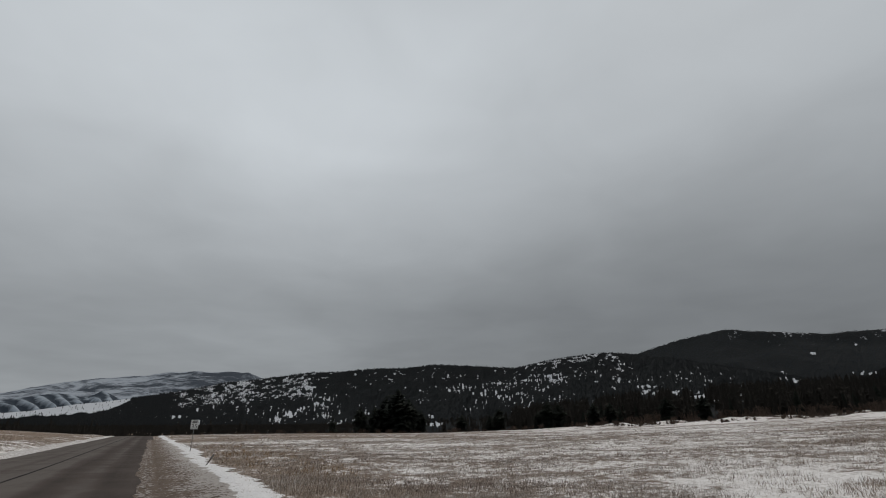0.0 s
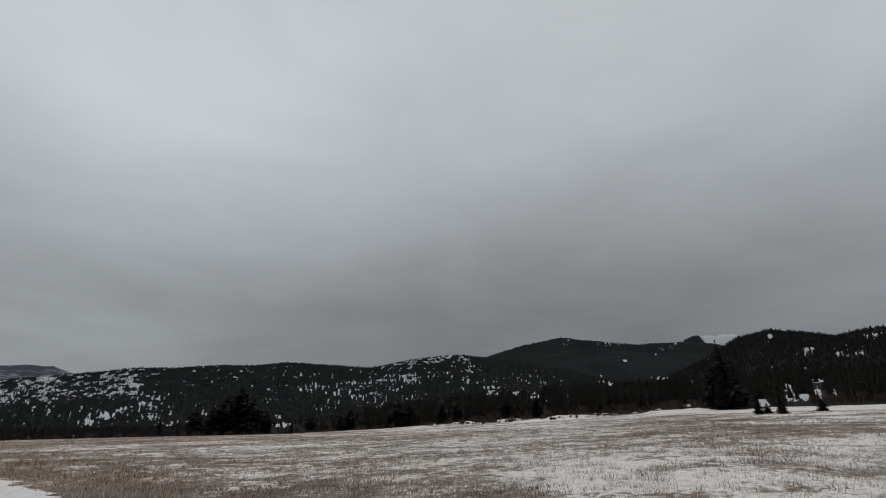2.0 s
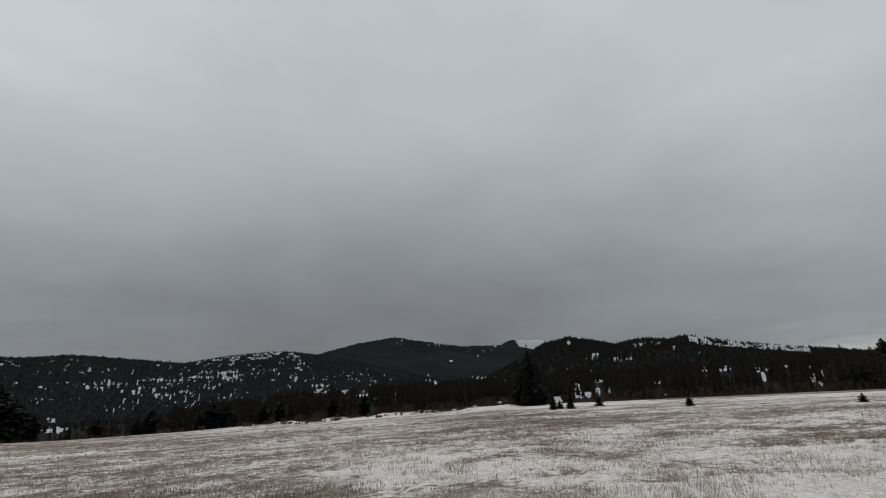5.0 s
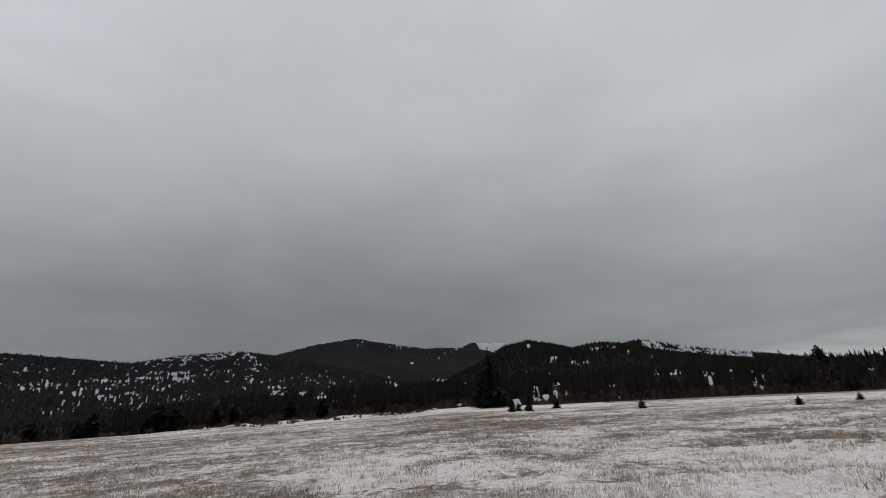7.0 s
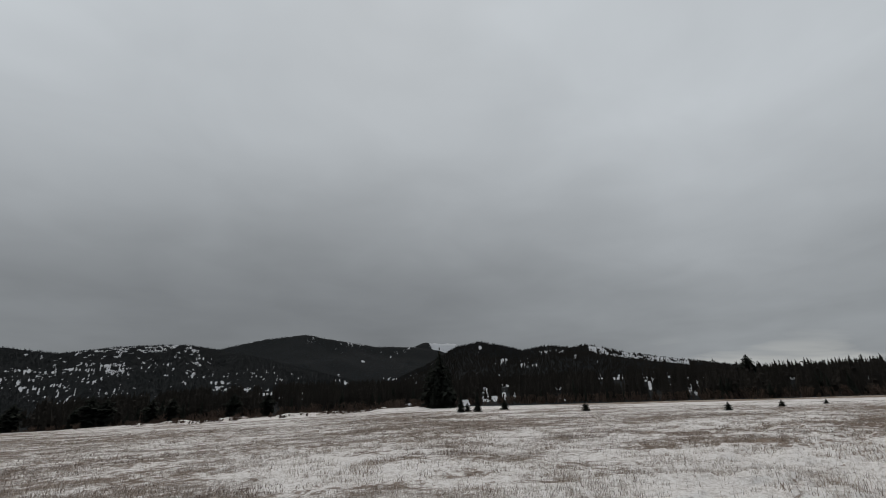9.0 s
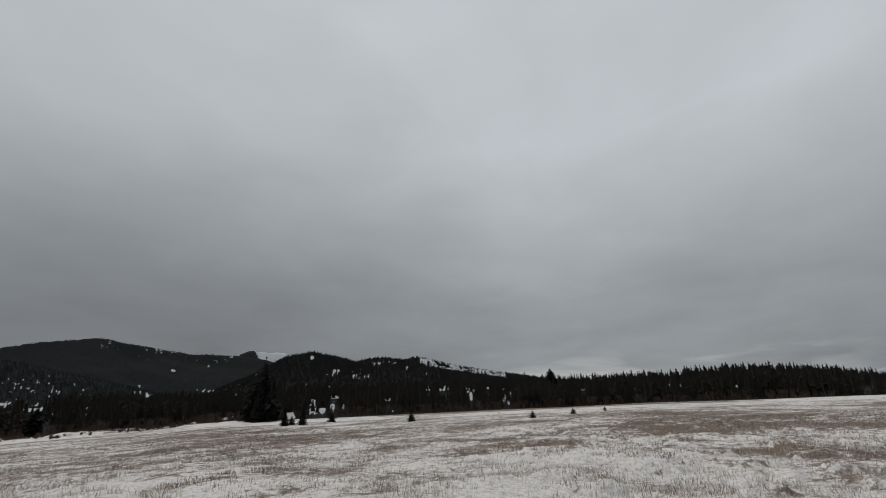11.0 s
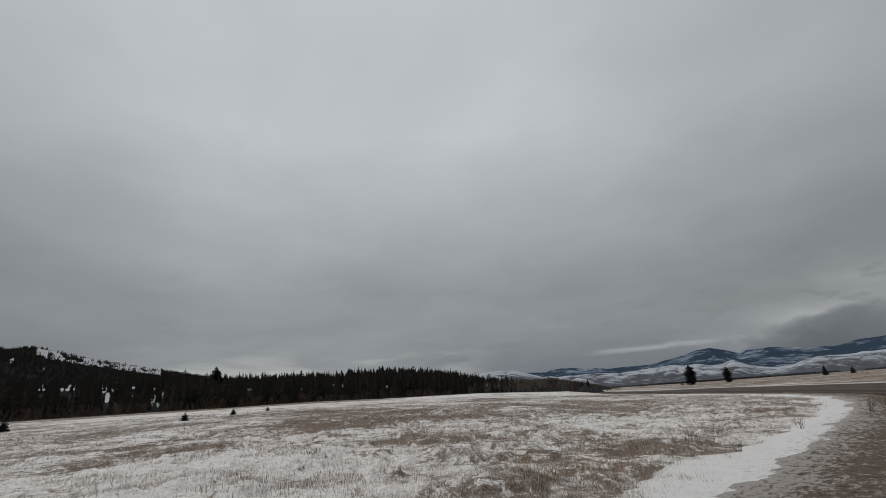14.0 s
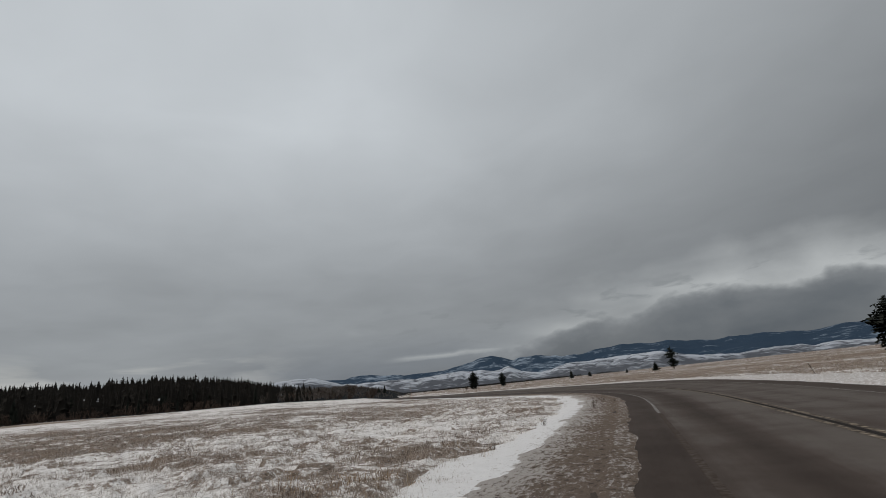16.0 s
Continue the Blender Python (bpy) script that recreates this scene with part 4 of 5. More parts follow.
def wood(name, label, n, az0, az1, r0, r1, h0, h1, thin, protos, mat="forest"):
    x, y, az, r = scatter(n, az0, az1, r0, r1)
    z = terrain(x, y)
    h = (h0 + (h1 - h0) * RNG.random(n) ** 1.7) * (1 - 0.55 * step(103, 117, az) * (r1 < 500))
    if r1 < 500:                    # a few trees stand well above the rest
        h = h * np.where(RNG.random(n) < 0.05, RNG.uniform(1.1, 1.42, n), RNG.uniform(0.80, 1.18, n))
    half = np.degrees(0.12 * h / r)         # half a crown's width
    near = r1 < 500
    if near:
        gap = 0.95 * step(0.42, 0.55, np.maximum.reduce([glade_core(az + k * half, height_angle(x, y, z + q * h)) for q in np.linspace(0.1, 1.0, 7) for k in (-0.8, 0, 0.8)]))
    else:
        gap = 0.80 * np.maximum(glade(az, height_angle(x, y, z)), glade(az, height_angle(x, y, z + 0.8 * h)))
    keep = (RNG.random(n) > thin(x, y, az, r)) & (RNG.random(n) > gap) & (z > -6)
    x, y, z, h = x[keep], y[keep], z[keep], h[keep]
    return forest(name, label, x, y, z, h, 0.85 + 0.7 * RNG.random(len(x)), protos, mat)


wood("conifer_forest", "dense dark conifer forest on the snowy front hills", 80000, -50, 60, 1380, 2360, 4.5, 9,
     lambda x, y, az, r: np.where(az < -32.5, 0.93, 0.60) * np.clip(clearing(x, y), 0, 1), TINY, "slope_forest")
wood("conifer_forest", "dark conifer forest on the knolls above the field", 30000, 40, 90, 880, 1560, 4, 8.5,
     lambda x, y, az, r: np.where(az > 64.5, 0.80, 0.70) * np.clip(clearing(x, y), 0, 1), TINY)
wood("conifer_forest", "dark wooded flat between the field and the hills", 18000, -50, 84, 520, 1400, 5, 9,
     lambda x, y, az, r: np.clip(0.9 * clearing(x, y), 0, 0.93), TINY)
wood("conifer_forest", "conifer forest covering the farther hill slopes, haze and a little snow dust in its colour", 30000, 8, 66, 2360, 3260, 4, 7.5,
     lambda x, y, az, r: np.clip(1.2 * clearing(x, y) + (r > 3000) * (az > 42.6), 0, 1.0), TINY, "hazy_forest")
wood("conifer_forest", "tall dark conifers at the foot of the hills", 10500, 8, 80, 212, 460, 4.5, 10,
     lambda x, y, az, r: az * 0, PROTOS)
wood("conifer_forest", "scattered conifers and brush in the dip beyond the field", 3200, -46, 16, 190, 620, 3, 7,
     lambda x, y, az, r: az * 0 + 0.2, PROTOS)
wood("conifer_forest", "dark conifer wood along the far edge of the field", 9000, 72, 123, 208, 440, 4.8, 10.6,
     lambda x, y, az, r: np.clip(1.1 * step(106, 117, az), 0, 1.0), PROTOS)
wood("conifer_forest", "thin dark line of trees across the far valley floor", 6000, 121, 149, 1000, 1500, 2.0, 4.5,
     lambda x, y, az, r: np.clip(0.45 - fbm(az * 3.0, az * 0 + 2.0, 20, 3) * 2.5, 0.0, 1), TINY)


# ---- helpers for things ----
def part(name, bm, mat, parent, label=""):
    """Links a bmesh as one mesh object under a thing or a part."""
    me = bpy.data.meshes.new(name)
    bm.to_mesh(me)
    bm.free()
    me.materials.append(M[mat])
    ob = new(name, me)
    ob.parent = parent
    if label:
        tagged(ob, label)
    return ob


def part_mesh(name, me, parent, label=""):
    ob = new(name, me)
    ob.parent = parent
    if label:
        tagged(ob, label)
    return ob


def thing(name, label, category, group=""):
    return tagged(new(name), label, category, group)


def tube(bm, points, radii, sides=6):
    """A tapered tube through points."""
    rings = []
    for k, (p, r) in enumerate(zip(points, radii)):
        p = Vector(p)
        d = Vector(points[min(k + 1, len(points) - 1)]) - Vector(points[max(k - 1, 0)])
        side = d.cross(Vector((0.31, 0.95, 0.02))).normalized()
        other = d.cross(side).normalized()
        rings.append([bm.verts.new(p + r * (math.cos(2 * math.pi * j / sides) * side + math.sin(2 * math.pi * j / sides) * other)) for j in range(sides)])
    for a, b in zip(rings, rings[1:]):
        for j in range(sides):
            bm.faces.new((a[j], a[(j + 1) % sides], b[(j + 1) % sides], b[j]))
    bm.faces.new(rings[0][::-1])
    bm.faces.new(rings[-1])


def box(bm, x0, x1, y0, y1, z0, z1, bevel=0.0):
    ret = bmesh.ops.create_cube(bm, size=1.0)
    for v in ret["verts"]:
        v.co = Vector(((x0 + x1) / 2 + v.co.x * (x1 - x0), (y0 + y1) / 2 + v.co.y * (y1 - y0), (z0 + z1) / 2 + v.co.z * (z1 - z0)))
    if bevel:
        bmesh.ops.bevel(bm, geom=list({e for v in ret["verts"] for e in v.link_edges}), offset=bevel, segments=2, affect="EDGES")


def top_of_ground(x, y):
    z = ground_height(np.array([float(x)]), np.array([float(y)]))[0]
    h = hills(np.array([float(x)]), np.array([float(y)]))[0]
    return float(max(z, h) if math.hypot(x, y) > 172 else z)


def polar(az, r):
    return r * math.sin(radians(az)), r * math.cos(radians(az))


# ---- pines ----
def crown_mesh(seed, height, bare, spread, whorls, open_top=0.0):
    """A conifer's crown: whorls of drooping boughs, each a spray of small needle clumps."""
    rng = np.random.default_rng(seed)
    v, f = [], []
    for k in range(whorls):
        q = k / (whorls - 1)
        z = height * (bare + (1 - bare) * q ** 0.92)
        shape = (1 - q) ** 0.75 if not open_top else math.sin(math.pi * (0.16 + 0.80 * q)) ** 0.7
        reach = spread * height * shape * (0.8 + 0.4 * rng.random()) * min(1.0, (1.06 - q) / 0.25) + 0.012 * height
        n = 11 if q < 0.7 else 7
        spin = rng.random() * 6.28
        for j in range(n):
            if open_top == 1.0 and rng.random() < 0.45:
                continue
            a = spin + 2 * math.pi * j / n + 0.3 * rng.normal()
            L = reach * (0.6 + 0.55 * rng.random())
            droop = (0.10 + 0.22 * (1 - q)) * L * (0.6 + 0.8 * rng.random()) - 0.25 * L * q
            ca, sa = math.cos(a), math.sin(a)
            for c in range(4):
                t0, t1 = c / 4.4, (c + 1.6) / 5.0
                wdt = 0.26 * L * (1 - 0.55 * t0) * (0.7 + 0.6 * rng.random())
                zz0, zz1 = z - droop * t0 * t0, z - droop * t1 * t1
                lift = 0.10 * L * rng.normal()
                base = len(v)
                v += [(ca * L * t0, sa * L * t0, zz0 + 0.03 * height * rng.random()),
                      (ca * L * (t0 + t1) / 2 - sa * wdt, sa * L * (t0 + t1) / 2 + ca * wdt, (zz0 + zz1) / 2 - 0.07 * L + lift),
                      (ca * L * t1, sa * L * t1, zz1 + 0.02 * height * rng.normal()),
                      (ca * L * (t0 + t1) / 2 + sa * wdt, sa * L * (t0 + t1) / 2 - ca * wdt, (zz0 + zz1) / 2 - 0.07 * L - lift),
                      (ca * L * (t0 + t1) / 2, sa * L * (t0 + t1) / 2, (zz0 + zz1) / 2 - 0.13 * L - 0.02 * height)]
                f += [(base, base + 1, base + 2), (base, base + 2, base + 3), (base + 1, base + 4, base + 2), (base, base + 4, base + 3)]
    me = sheet_mesh("crown", np.array(v), np.array(f), smooth=False)
    me.materials.append(M["needles"])
    return me


def trunk_bm(seed, height):
    rng = np.random.default_rng(seed + 50)
    bm = bmesh.new()
    bend = rng.normal(size=2) * 0.012 * height
    pts = [(bend[0] * q * q, bend[1] * q * q, height * q - 0.4 * (q == 0)) for q in (0, 0.08, 0.3, 0.6, 0.97)]
    tube(bm, pts, [0.024 * height, 0.018 * height, 0.014 * height, 0.009 * height, 0.002 * height], 7)
    for k in range(5):        # dead stubs under the crown
        a, z = rng.random() * 6.28, height * (0.06 + 0.12 * rng.random())
        tube(bm, [(0, 0, z), (0.09 * height * math.cos(a), 0.09 * height * math.sin(a), z - 0.01 * height)], [0.004 * height, 0.001 * height], 4)
    return bm


PINES = []


def pine_kind(seed, bare, spread, whorls, open_top=0.0):
    """One pine, ten metres high, to be copied."""
    t = thing("pine_tree", "dark green pine standing at the edge of the snowy field", "tree", "pines round the field")
    part("trunk", trunk_bm(seed, 10.0), "bark", t)
    part_mesh("crown", crown_mesh(seed, 10.0, bare, spread, whorls, open_top), t)
    PINES.append(t)
    return t


def plant(kind, az, r, height, wide=1.0, label=""):
    x, y = polar(az, r)
    z = top_of_ground(x, y) - 0.15
    m = pose(x, y, z, 0, 0, random.uniform(0, 360)) @ Matrix.Diagonal((wide * height / 10, wide * height / 10, height / 10, 1))
    if PINES[kind].name not in USED:
        USED.add(PINES[kind].name)
        PINES[kind].matrix_basis = m
        ob = PINES[kind]
    else:
        ob = copy_thing(PINES[kind], m)
        ob.scale = m.to_scale()
    if label:
        tagged(ob, label)
    return ob


USED = set()
pine_kind(1, 0.05, 0.17, 22)
pine_kind(2, 0.08, 0.14, 24)
pine_kind(3, 0.03, 0.22, 18)
pine_kind(4, 0.06, 0.19, 20, 0.8)
pine_kind(5, 0.0, 0.34, 16)        # bushy young pine
pine_kind(6, 0.16, 0.22, 15, 1.0)   # open, round-topped

FIR = "tall dense dark conifer at the foot of the hills"
YOUNG = "small bushy young pine alone in the snowy field"
SOLO = "lone dark pine on the flat beyond the road"
for az, r, h, kind, wide in [(47.3, 142, 17.0, 2, 1.25), (48.3, 147, 12, 0, 1.4), (46.3, 146, 13, 2, 1.25), (47.9, 140, 8, 2, 1.4), (46.7, 139, 7, 0, 1.5), (-5.2, 185, 16, 3, 1.9), (-6.6, 192, 14, 3, 1.8), (-4.0, 190, 13, 3, 1.9), (-7.9, 188, 11, 2, 1.7),
                             (-9.5, 190, 10, 3, 1.6), (-12.5, 195, 7, 2, 1.6), (-2.6, 194, 9, 3, 1.7), (2.2, 190, 7, 3, 2.0), (6.5, 190, 8.5, 3, 2.0), (5.4, 194, 7, 2, 1.8), (12.0, 188, 9.5, 3, 2.0), (13.2, 192, 8.5, 3, 1.9), (10.9, 193, 7, 2, 1.8),
                             (17.0, 190, 8, 3, 1.9), (24.5, 196, 9, 3, 1.8), (18.8, 190, 8, 3, 1.8), (28, 200, 9, 3, 1.8), (80.2, 300, 16.0, 3, 1.6), (79.0, 305, 9.5, 1, 1.2), (77.6, 305, 9.5, 0, 1.2), (81.6, 310, 9.0, 2, 1.0)]:
    plant(kind, az, r, h, wide, FIR)
for az, r, h, kind in [(51.7, 82, 3.3, 0), (49.75, 79, 3.1, 0), (50.5, 84, 1.6, 4), (54.8, 97, 2.0, 4), (63.85, 75, 1.5, 4), (77.8, 66, 1.15, 4), (82.3, 80, 1.1, 4), (85.7, 98, 0.95, 4)]:
    plant(kind, az, r, h, 1.9 if kind == 4 else 1.5, YOUNG)
for az, r, h, kind, wide in [(132.5, 285, 10.2, 3, 1.75), (135.9, 300, 8.2, 3, 1.7), (143.8, 330, 5.6, 0, 1.8), (145.8, 340, 3.8, 4, 1.5), (149.8, 300, 2.6, 4, 1.5),
                             (154.6, 225, 9.6, 5, 1.2), (152.8, 235, 4.2, 4, 1.5), (172.9, 128, 10.3, 3, 2.0), (173.8, 126, 9.8, 3, 2.2), (174.6, 131, 9.6, 3, 2.0), (176.5, 133, 9.2, 3, 2.0), (122.0, 300, 5.0, 1, 1.6), (121.3, 305, 3.6, 4, 1.4)]:
    plant(kind, az, r, h, wide, SOLO)
rows = np.random.default_rng(21)
for k in range(80):                 # the wood's own edge
    az = rows.uniform(14, 108)
    r, h = rows.uniform(203, 228), rows.uniform(4.5, 9.0)
    if max(glade_core(az + k, q * math.degrees(h / r)) for k in (-0.4, 0.0, 0.4) for q in (0.3, 0.7, 1.0)) > 0.4:
        continue
    plant(int(rows.integers(0, 3)), az, r, h, rows.uniform(0.9, 1.2), "dark pine in the wood's edge above the snowy field")


# ---- bare brush ----
def twig_mesh(seed, stems, height, spread, thick, mat="twigs"):
    """A bare bush of thin branching stems, each a slim three-sided spike."""
    rng = np.random.default_rng(seed)
    v, f = [], []

    def spike(p, d, L, r):
        side = np.cross(d, rng.normal(size=3))
        side = side / (np.linalg.norm(side) + 1e-9)
        oth = np.cross(d, side)
        b = len(v)
        for j in range(3):
            a = 2 * math.pi * j / 3
            v.append(tuple(p + r * (math.cos(a) * side + math.sin(a) * oth)))
        v.append(tuple(p + d * L))
        f.extend([(b, b + 1, b + 3), (b + 1, b + 2, b + 3), (b + 2, b, b + 3)])

    for k in range(stems):
        a, lean = rng.random() * 6.28, spread * (0.2 + 0.8 * rng.random())
        d = np.array((math.cos(a) * lean, math.sin(a) * lean, 1.0))
        d /= np.linalg.norm(d)
        L = height * (0.55 + 0.45 * rng.random())
        p = np.array((0.12 * height * rng.normal() * spread, 0.12 * height * rng.normal() * spread, -0.05))
        spike(p, d, L, thick)
        for j in range(4):
            t = 0.3 + 0.55 * rng.random()
            e = d + 0.6 * rng.normal(size=3)
            e[2] = abs(e[2])
            spike(p + d * L * t, e / np.linalg.norm(e), L * 0.4 * (1 - t * 0.5), thick * 0.6)
    me = sheet_mesh("stems", np.array(v), np.array(f), smooth=False)
    me.materials.append(M[mat])
    return me


BRUSH = [twig_mesh(k, 30, 1.0, 1.0, 0.024) for k in range(3)]


def brush(az, r, size, label, k=0):
    x, y = polar(az, r)
    ob = new("bare_bush", BRUSH[k % 3])
    ob.matrix_basis = pose(x, y, top_of_ground(x, y), 0, 0, 50 * k) @ Matrix.Diagonal((size, size, size * 0.9, 1))
    return tagged(ob, label, "bush", "bare bushes")


for k in range(80):
    az = rows.uniform(14, 50)
    brush(az, rows.uniform(150, 180), rows.uniform(0.9, 2.2), "leafless brown bush at the field's snowy edge", k)
for k in range(24):
    brush(rows.uniform(108, 121), rows.uniform(210, 300), rows.uniform(3.0, 6.5), "leafless grey-brown thicket beyond the field", k)
for k in range(24):
    brush(rows.uniform(-26, 12), rows.uniform(150, 175), rows.uniform(1.2, 2.6), "leafless brown bush along the far field edge", k)

def thicket(name, label, n, az0, az1, r0, r1, h0, h1, mat="twigs", thick=0.034):
    """Bare scrub, joined into one mesh."""
    x, y, az, r = scatter(n, az0, az1, r0, r1)
    z = terrain(x, y)
    keep = np.maximum.reduce([glade_core(az, height_angle(x, y, z + q)) for q in (0.5, 2.0, 4.0)]) < 0.45
    x, y, z, az = x[keep], y[keep], z[keep], az[keep]
    n = len(x)
    src = twig_mesh(77, 8, 1.0, 0.8, thick)
    co = np.empty(len(src.vertices) * 3, np.float32)
    src.vertices.foreach_get("co", co)
    co = co.reshape(-1, 3)
    tri = np.empty(len(src.polygons) * 3, np.int32)
    src.loops.foreach_get("vertex_index", tri)
    tri = tri.reshape(-1, 3)
    h, a = RNG.uniform(h0, h1, n) * (1 - 0.75 * step(114, 124, az)), RNG.uniform(0, 6.28, n)
    c, s = np.cos(a)[:, None], np.sin(a)[:, None]
    v = np.stack([(co[:, 0] * c - co[:, 1] * s) * h[:, None] + x[:, None], (co[:, 0] * s + co[:, 1] * c) * h[:, None] + y[:, None], co[:, 2] * h[:, None] + z[:, None] - 0.2], 2)
    f = tri[None] + (np.arange(n) * len(co))[:, None, None]
    me = sheet_mesh(name, v.reshape(-1, 3), f.reshape(-1, 3), smooth=False)
    me.materials.append(M[mat])
    return tagged(new(name, me), label, "scrub", kind="stuff")


brush(131.6, 281, 2.4, "low brown leafless bush beside a lone pine", 1)


thicket("bare_scrub", "leafless grey-brown scrub on the low rise beyond the field", 1200, 107, 125, 225, 430, 2.0, 4.5, "grey_twigs")
thicket("bare_scrub", "low dark brush on the snowy hummocks at the field edge", 330, 15, 47, 143, 180, 0.5, 1.5, "twigs", 0.10)
thicket("bare_scrub", "leafless brown brush along the far edge of the field", 380, -30, 48, 178, 215, 1.0, 2.6)


thicket("bare_scrub", "leafless brown saplings in front of the dark wood", 700, 16, 106, 201, 222, 2.0, 5.0)
thicket("bare_scrub", "low dark brush along the foot of the wood", 260, 64, 108, 200, 210, 0.9, 1.9)
WEED = [twig_mesh(20 + k, 9, 1.0, 0.55, 0.012) for k in range(3)]


def weed(x, y, size, label, k=0):
    ob = new("dead_weed", WEED[k % 3])
    ob.matrix_basis = pose(x, y, top_of_ground(x, y) + 0.02, 0, 0, 70 * k) @ Matrix.Diagonal((size, size, size, 1))
    return tagged(ob, label, "plant", "dead weeds")


weed(15.6, -24.2, 0.62, "dark dead weed standing in the snow bank", 0)
weed(15.9, -24.0, 0.55, "dark dead weed standing in the snow bank", 1)
weed(15.2, -24.6, 0.40, "dark dead weed standing in the snow bank", 2)
weed(14.0, -20.8, 0.75, "thin dead weed stalk in the snow bank", 2)
weed(11.6, -14.3, 0.45, "thin dead weed stalk in the snow bank", 1)
weed(9.4, -9.6, 0.42, "thin dead weed stalk in the snow bank", 0)


# ---- dry grass ----
def grass(name, label, n, r0, r1, blades, h0, h1, wide, keep, mat="straw"):
    az = np.radians(RNG.uniform(-50, 178, n))
    r = np.exp(RNG.uniform(math.log(r0), math.log(r1), n))
    x, y = r * np.sin(az), r * np.cos(az)
    s, u = across(x, y)
    wid = road_width(u)
    ok = ((s < -2.7 - 0.6 * RNG.random(n)) | (s > wid + 1.3 + 2.5 * RNG.random(n))) & (RNG.random(n) < keep(x, y, s, r))
    x, y, r, s = x[ok], y[ok], r[ok], s[ok]
    z = ground_height(x, y)
    m = len(x)
    H = (h0 + (h1 - h0) * RNG.random(m) ** 1.6) * (1 + 0.5 * np.clip(bareness(x, y), 0, 1))
    X, Y, Z = (np.repeat(q, blades) for q in (x, y, z))
    H = np.repeat(H, blades) * RNG.uniform(0.5, 1.1, m * blades)
    spread = np.repeat(RNG.uniform(0.05, 0.16, m), blades) * (1 + np.repeat(r, blades) / 60)
    a = RNG.uniform(0, 6.283, m * blades)
    bx, by = X + spread * RNG.normal(size=m * blades), Y + spread * RNG.normal(size=m * blades)
    lean = H * RNG.uniform(0.1, 1.0, m * blades)
    w2 = np.repeat(np.maximum(wide, r * 0.00042), blades) * RNG.uniform(0.6, 1.3, m * blades)
    # the blade's flat side is turned at random
    c = RNG.uniform(0, 3.1416, m * blades)
    v = np.stack([np.stack([bx - w2 * np.cos(c), by - w2 * np.sin(c), Z - 0.03], 1),
                  np.stack([bx + w2 * np.cos(c), by + w2 * np.sin(c), Z - 0.03], 1),
                  np.stack([bx + lean * np.cos(a), by + lean * np.sin(a), Z + H], 1)], 1).reshape(-1, 3)
    me = sheet_mesh(name, v, np.arange(len(v)).reshape(-1, 3), smooth=False)
    me.materials.append(M[mat])
    return tagged(new(name, me), label, "grass", kind="stuff")


def clumps(x, y, s, r):
    return np.clip(0.30 + 1.3 * fbm(x, y, 1.5, 2) + 0.7 * fbm(x, y, 9, 2) + 0.35 * np.clip(bareness(x, y), -1, 1), 0.03, 1)


def tussocks(x, y, s, r):
    return np.clip(0.22 + 1.3 * fbm(x + 70, y, 2.6, 2) + 0.3 * np.clip(bareness(x, y), -1, 1), 0.02, 1)


grass("dry_grass", "short dry straw-coloured grass poking through thin snow", 150000, 6.5, 60, 5, 0.03, 0.13, 0.0055, clumps)
grass("dry_grass", "thick dry grass tussocks standing out of the snow", 17000, 6.5, 60, 20, 0.06, 0.21, 0.0065, tussocks)
grass("dry_grass", "dry grass tussocks farther out in the snowy field", 34000, 45, 170, 4, 0.06, 0.24, 0.010, lambda x, y, s, r: clumps(x, y, s, r) * (1 - 0.75 * step(88, 110, r)))
def patches(x, y, s, r):
    along = fbm(0.5 * x + 0.2 * y, y - 0.2 * x, 3.2, 3) + 0.5 * fbm(x, y, 14, 2)
    return np.clip(6.0 * (along - 0.26) + 0.5 * fbm(x, y, 0.8, 2) + 1.6 * drifts(x, y), 0, 1) * (s < -4.5) * (0.35 + 0.65 * step(9, 18, r))


grass("dry_grass", "dark matted patches of brown dead grass in the snow", 46000, 7, 120, 12, 0.04, 0.13, 0.012, patches, "matted")
grass("dry_grass", "pale frosted grass clumps in the snowy field", 50000, 6.5, 70, 9, 0.05, 0.19, 0.006, lambda x, y, s, r: tussocks(x + 31, y - 12, s, r) + 0.08 + 0.4 * drifts(x, y), "frost")


def verge(x, y, s, r):
    u = across(x, y)[1]
    north = step(-7.7 - 0.26 * np.clip(-u - 10, 0, 30), -4.5, s) * (1 - step(-12, 4, u)) * (0.08 + 1.3 * fbm(x, y, 4.0, 2))
    south = step(-8, -4.0, s) * step(-2, 6, u) * (-0.22 + 1.2 * fbm(x, y, 1.6, 2))
    return np.clip((s < 0) * np.maximum(north, south), 0, 1)


grass("dry_grass", "tall golden dry grass along the roadside snow", 22000, 7, 60, 9, 0.12, 0.32, 0.0050, verge, "gold")


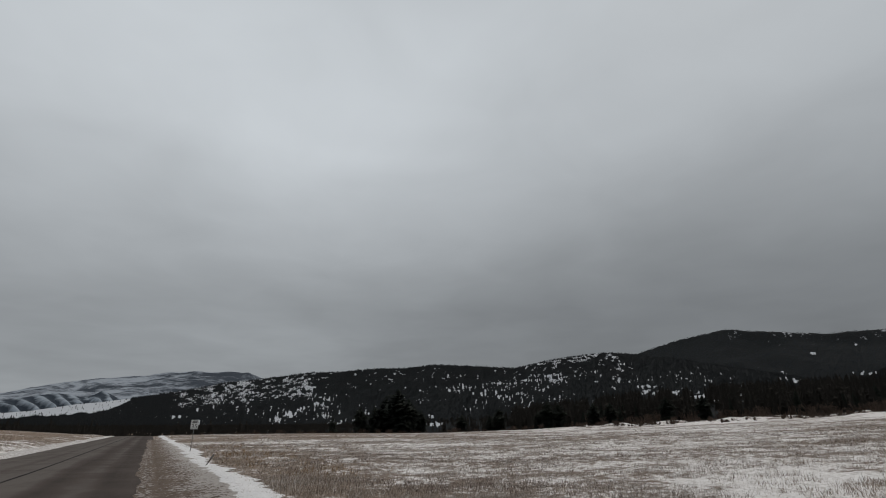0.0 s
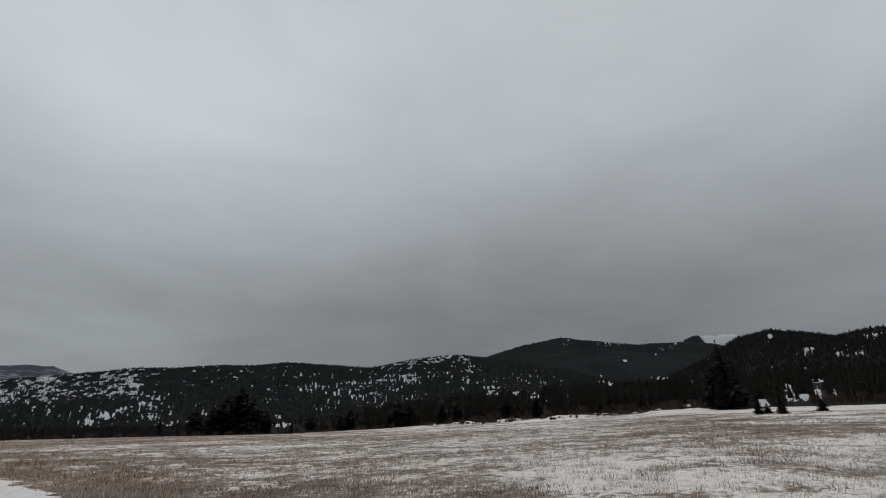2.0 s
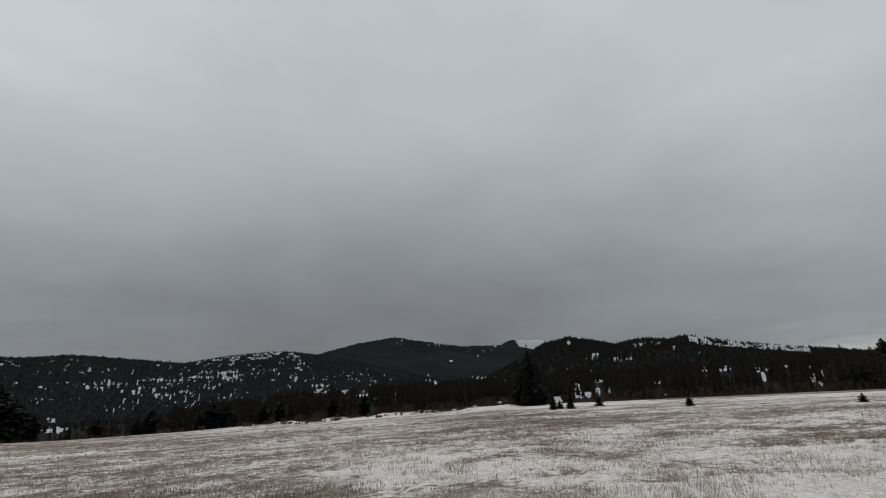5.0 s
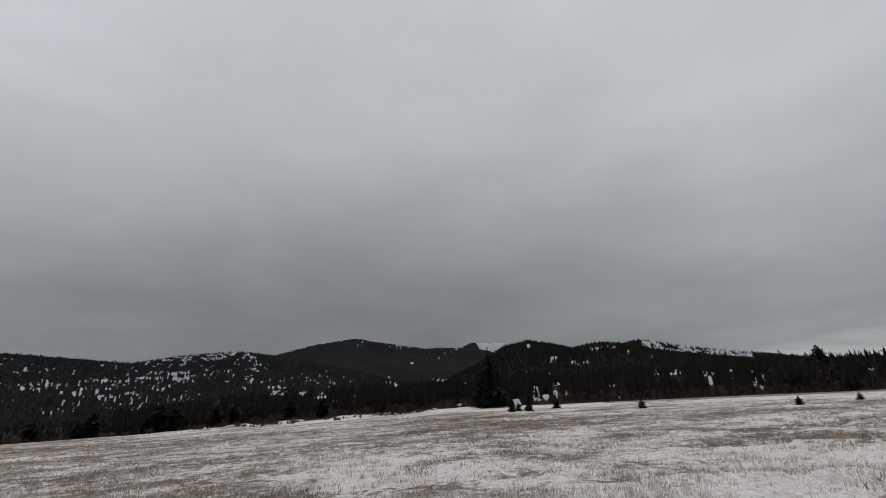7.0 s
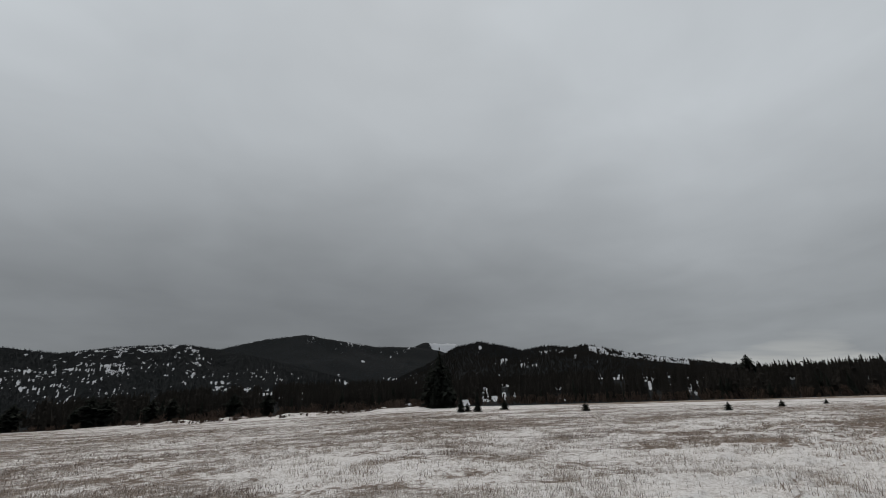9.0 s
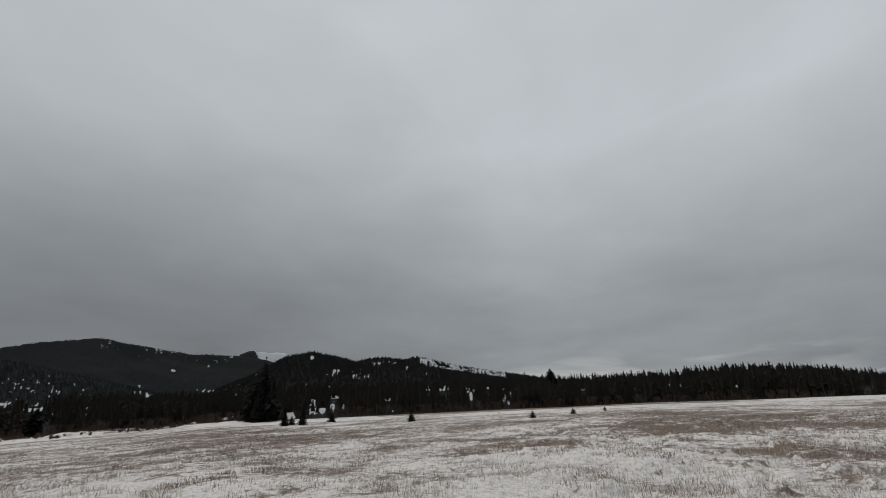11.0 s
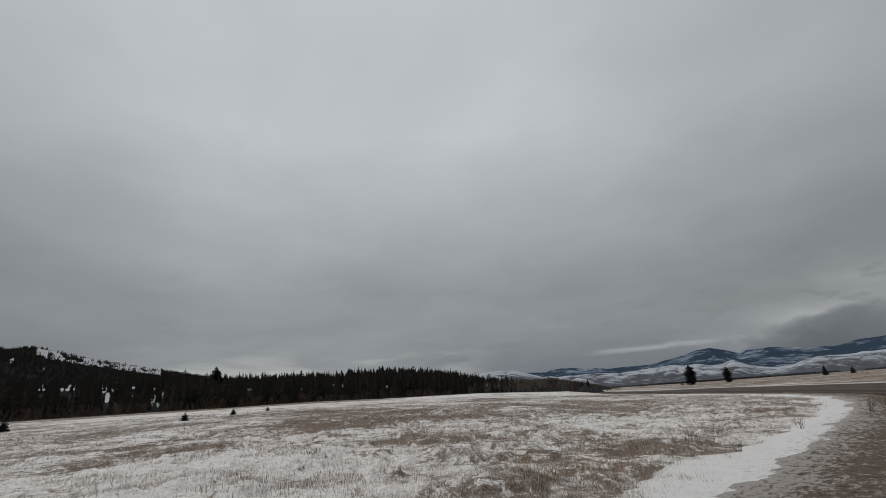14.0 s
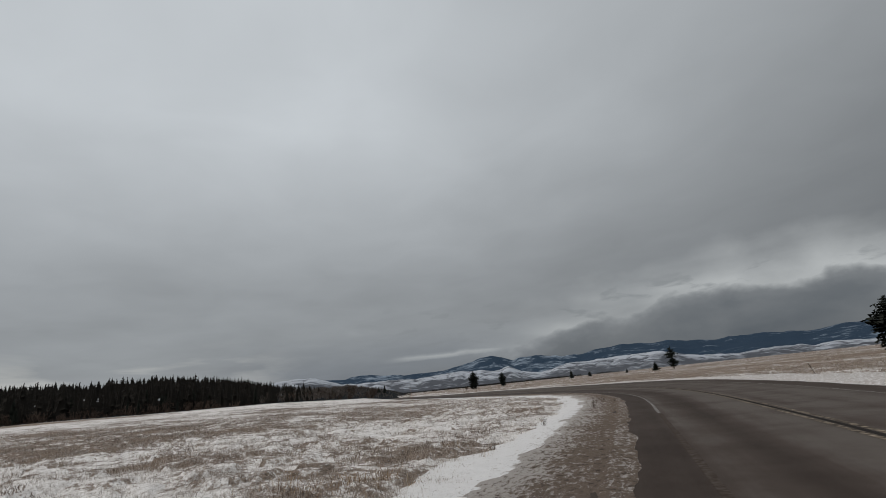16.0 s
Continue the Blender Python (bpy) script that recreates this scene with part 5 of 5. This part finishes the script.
# ---- roadside things ----
def speed_sign():
    x, y = -18.6, 37.2
    t = thing("speed_limit_sign", "white rectangular speed limit sign on a steel post in roadside snow", "road sign")
    t.matrix_basis = pose(x, y, top_of_ground(x, y), 0, 0, 24)
    bm = bmesh.new()
    box(bm, -0.022, 0.022, -0.020, 0.012, -0.4, 2.20, 0.004)
    part("post", bm, "metal", t, "dull grey steel channel post")
    bm = bmesh.new()
    box(bm, -0.26, 0.26, -0.032, -0.024, 1.58, 2.24, 0.003)
    panel = part("panel", bm, "sheet", t)
    bm = bmesh.new()
    for x0, x1, z0, z1 in [(-0.245, 0.245, 2.212, 2.224), (-0.245, 0.245, 1.596, 1.608), (-0.245, -0.233, 1.608, 2.212), (0.233, 0.245, 1.608, 2.212)]:
        box(bm, x0, x1, -0.035, -0.0335, z0, z1)
    part("border", bm, "ink", panel, "thin black border")
    for z0 in (2.11, 2.00):
        bm = bmesh.new()
        box(bm, -0.17, 0.17, -0.035, -0.0335, z0, z0 + 0.07)
        part("lettering", bm, "ink", panel, "black lettering")
    txt = bpy.data.curves.new("numeral", "FONT")
    txt.body, txt.size, txt.align_x, txt.extrude = "35", 0.42, "CENTER", 0.001
    tmp = bpy.data.objects.new("numeral_text", txt)
    scene.collection.objects.link(tmp)
    me = bpy.data.meshes.new_from_object(tmp.evaluated_get(bpy.context.evaluated_depsgraph_get()))
    bpy.data.objects.remove(tmp)
    me.materials.append(M["ink"])
    num = part_mesh("numeral", me, panel, "large black numerals")
    num.matrix_basis = pose(0, -0.036, 1.64, 90, 0, 0)
    for z in (1.62, 2.20):
        bm = bmesh.new()
        bmesh.ops.create_cone(bm, cap_ends=True, segments=8, radius1=0.014, radius2=0.010, depth=0.012, matrix=pose(0, -0.040, z, 90, 0, 0))
        part("bolt", bm, "metal", panel)
    return t


speed_sign()


def stake(x, y, height, lean, turn, mat, label, name="marker_stake"):
    t = thing(name, label, "marker post", "roadside stakes")
    t.matrix_basis = pose(x, y, top_of_ground(x, y), 0, lean, turn)
    bm = bmesh.new()
    box(bm, -0.022, 0.022, -0.015, 0.015, -0.3, height, 0.004)
    part("stake", bm, mat, t)
    bm = bmesh.new()
    box(bm, -0.030, 0.030, -0.020, -0.016, height - 0.22, height - 0.02, 0.002)
    part("plate", bm, "metal", t, "small dull reflector plate")
    return t


stake(-10.9, 23.4, 0.62, 30, 10, "bark", "short wooden stake leaning in the roadside snow")
stake(10.2, -42.4, 0.85, 17, 8, "bark", "thin wooden stake leaning beside the far snow bank")
stake(*polar(125.2, 128), 2.9, 2, 0, "orange", "weathered orange snow pole beside the far road")
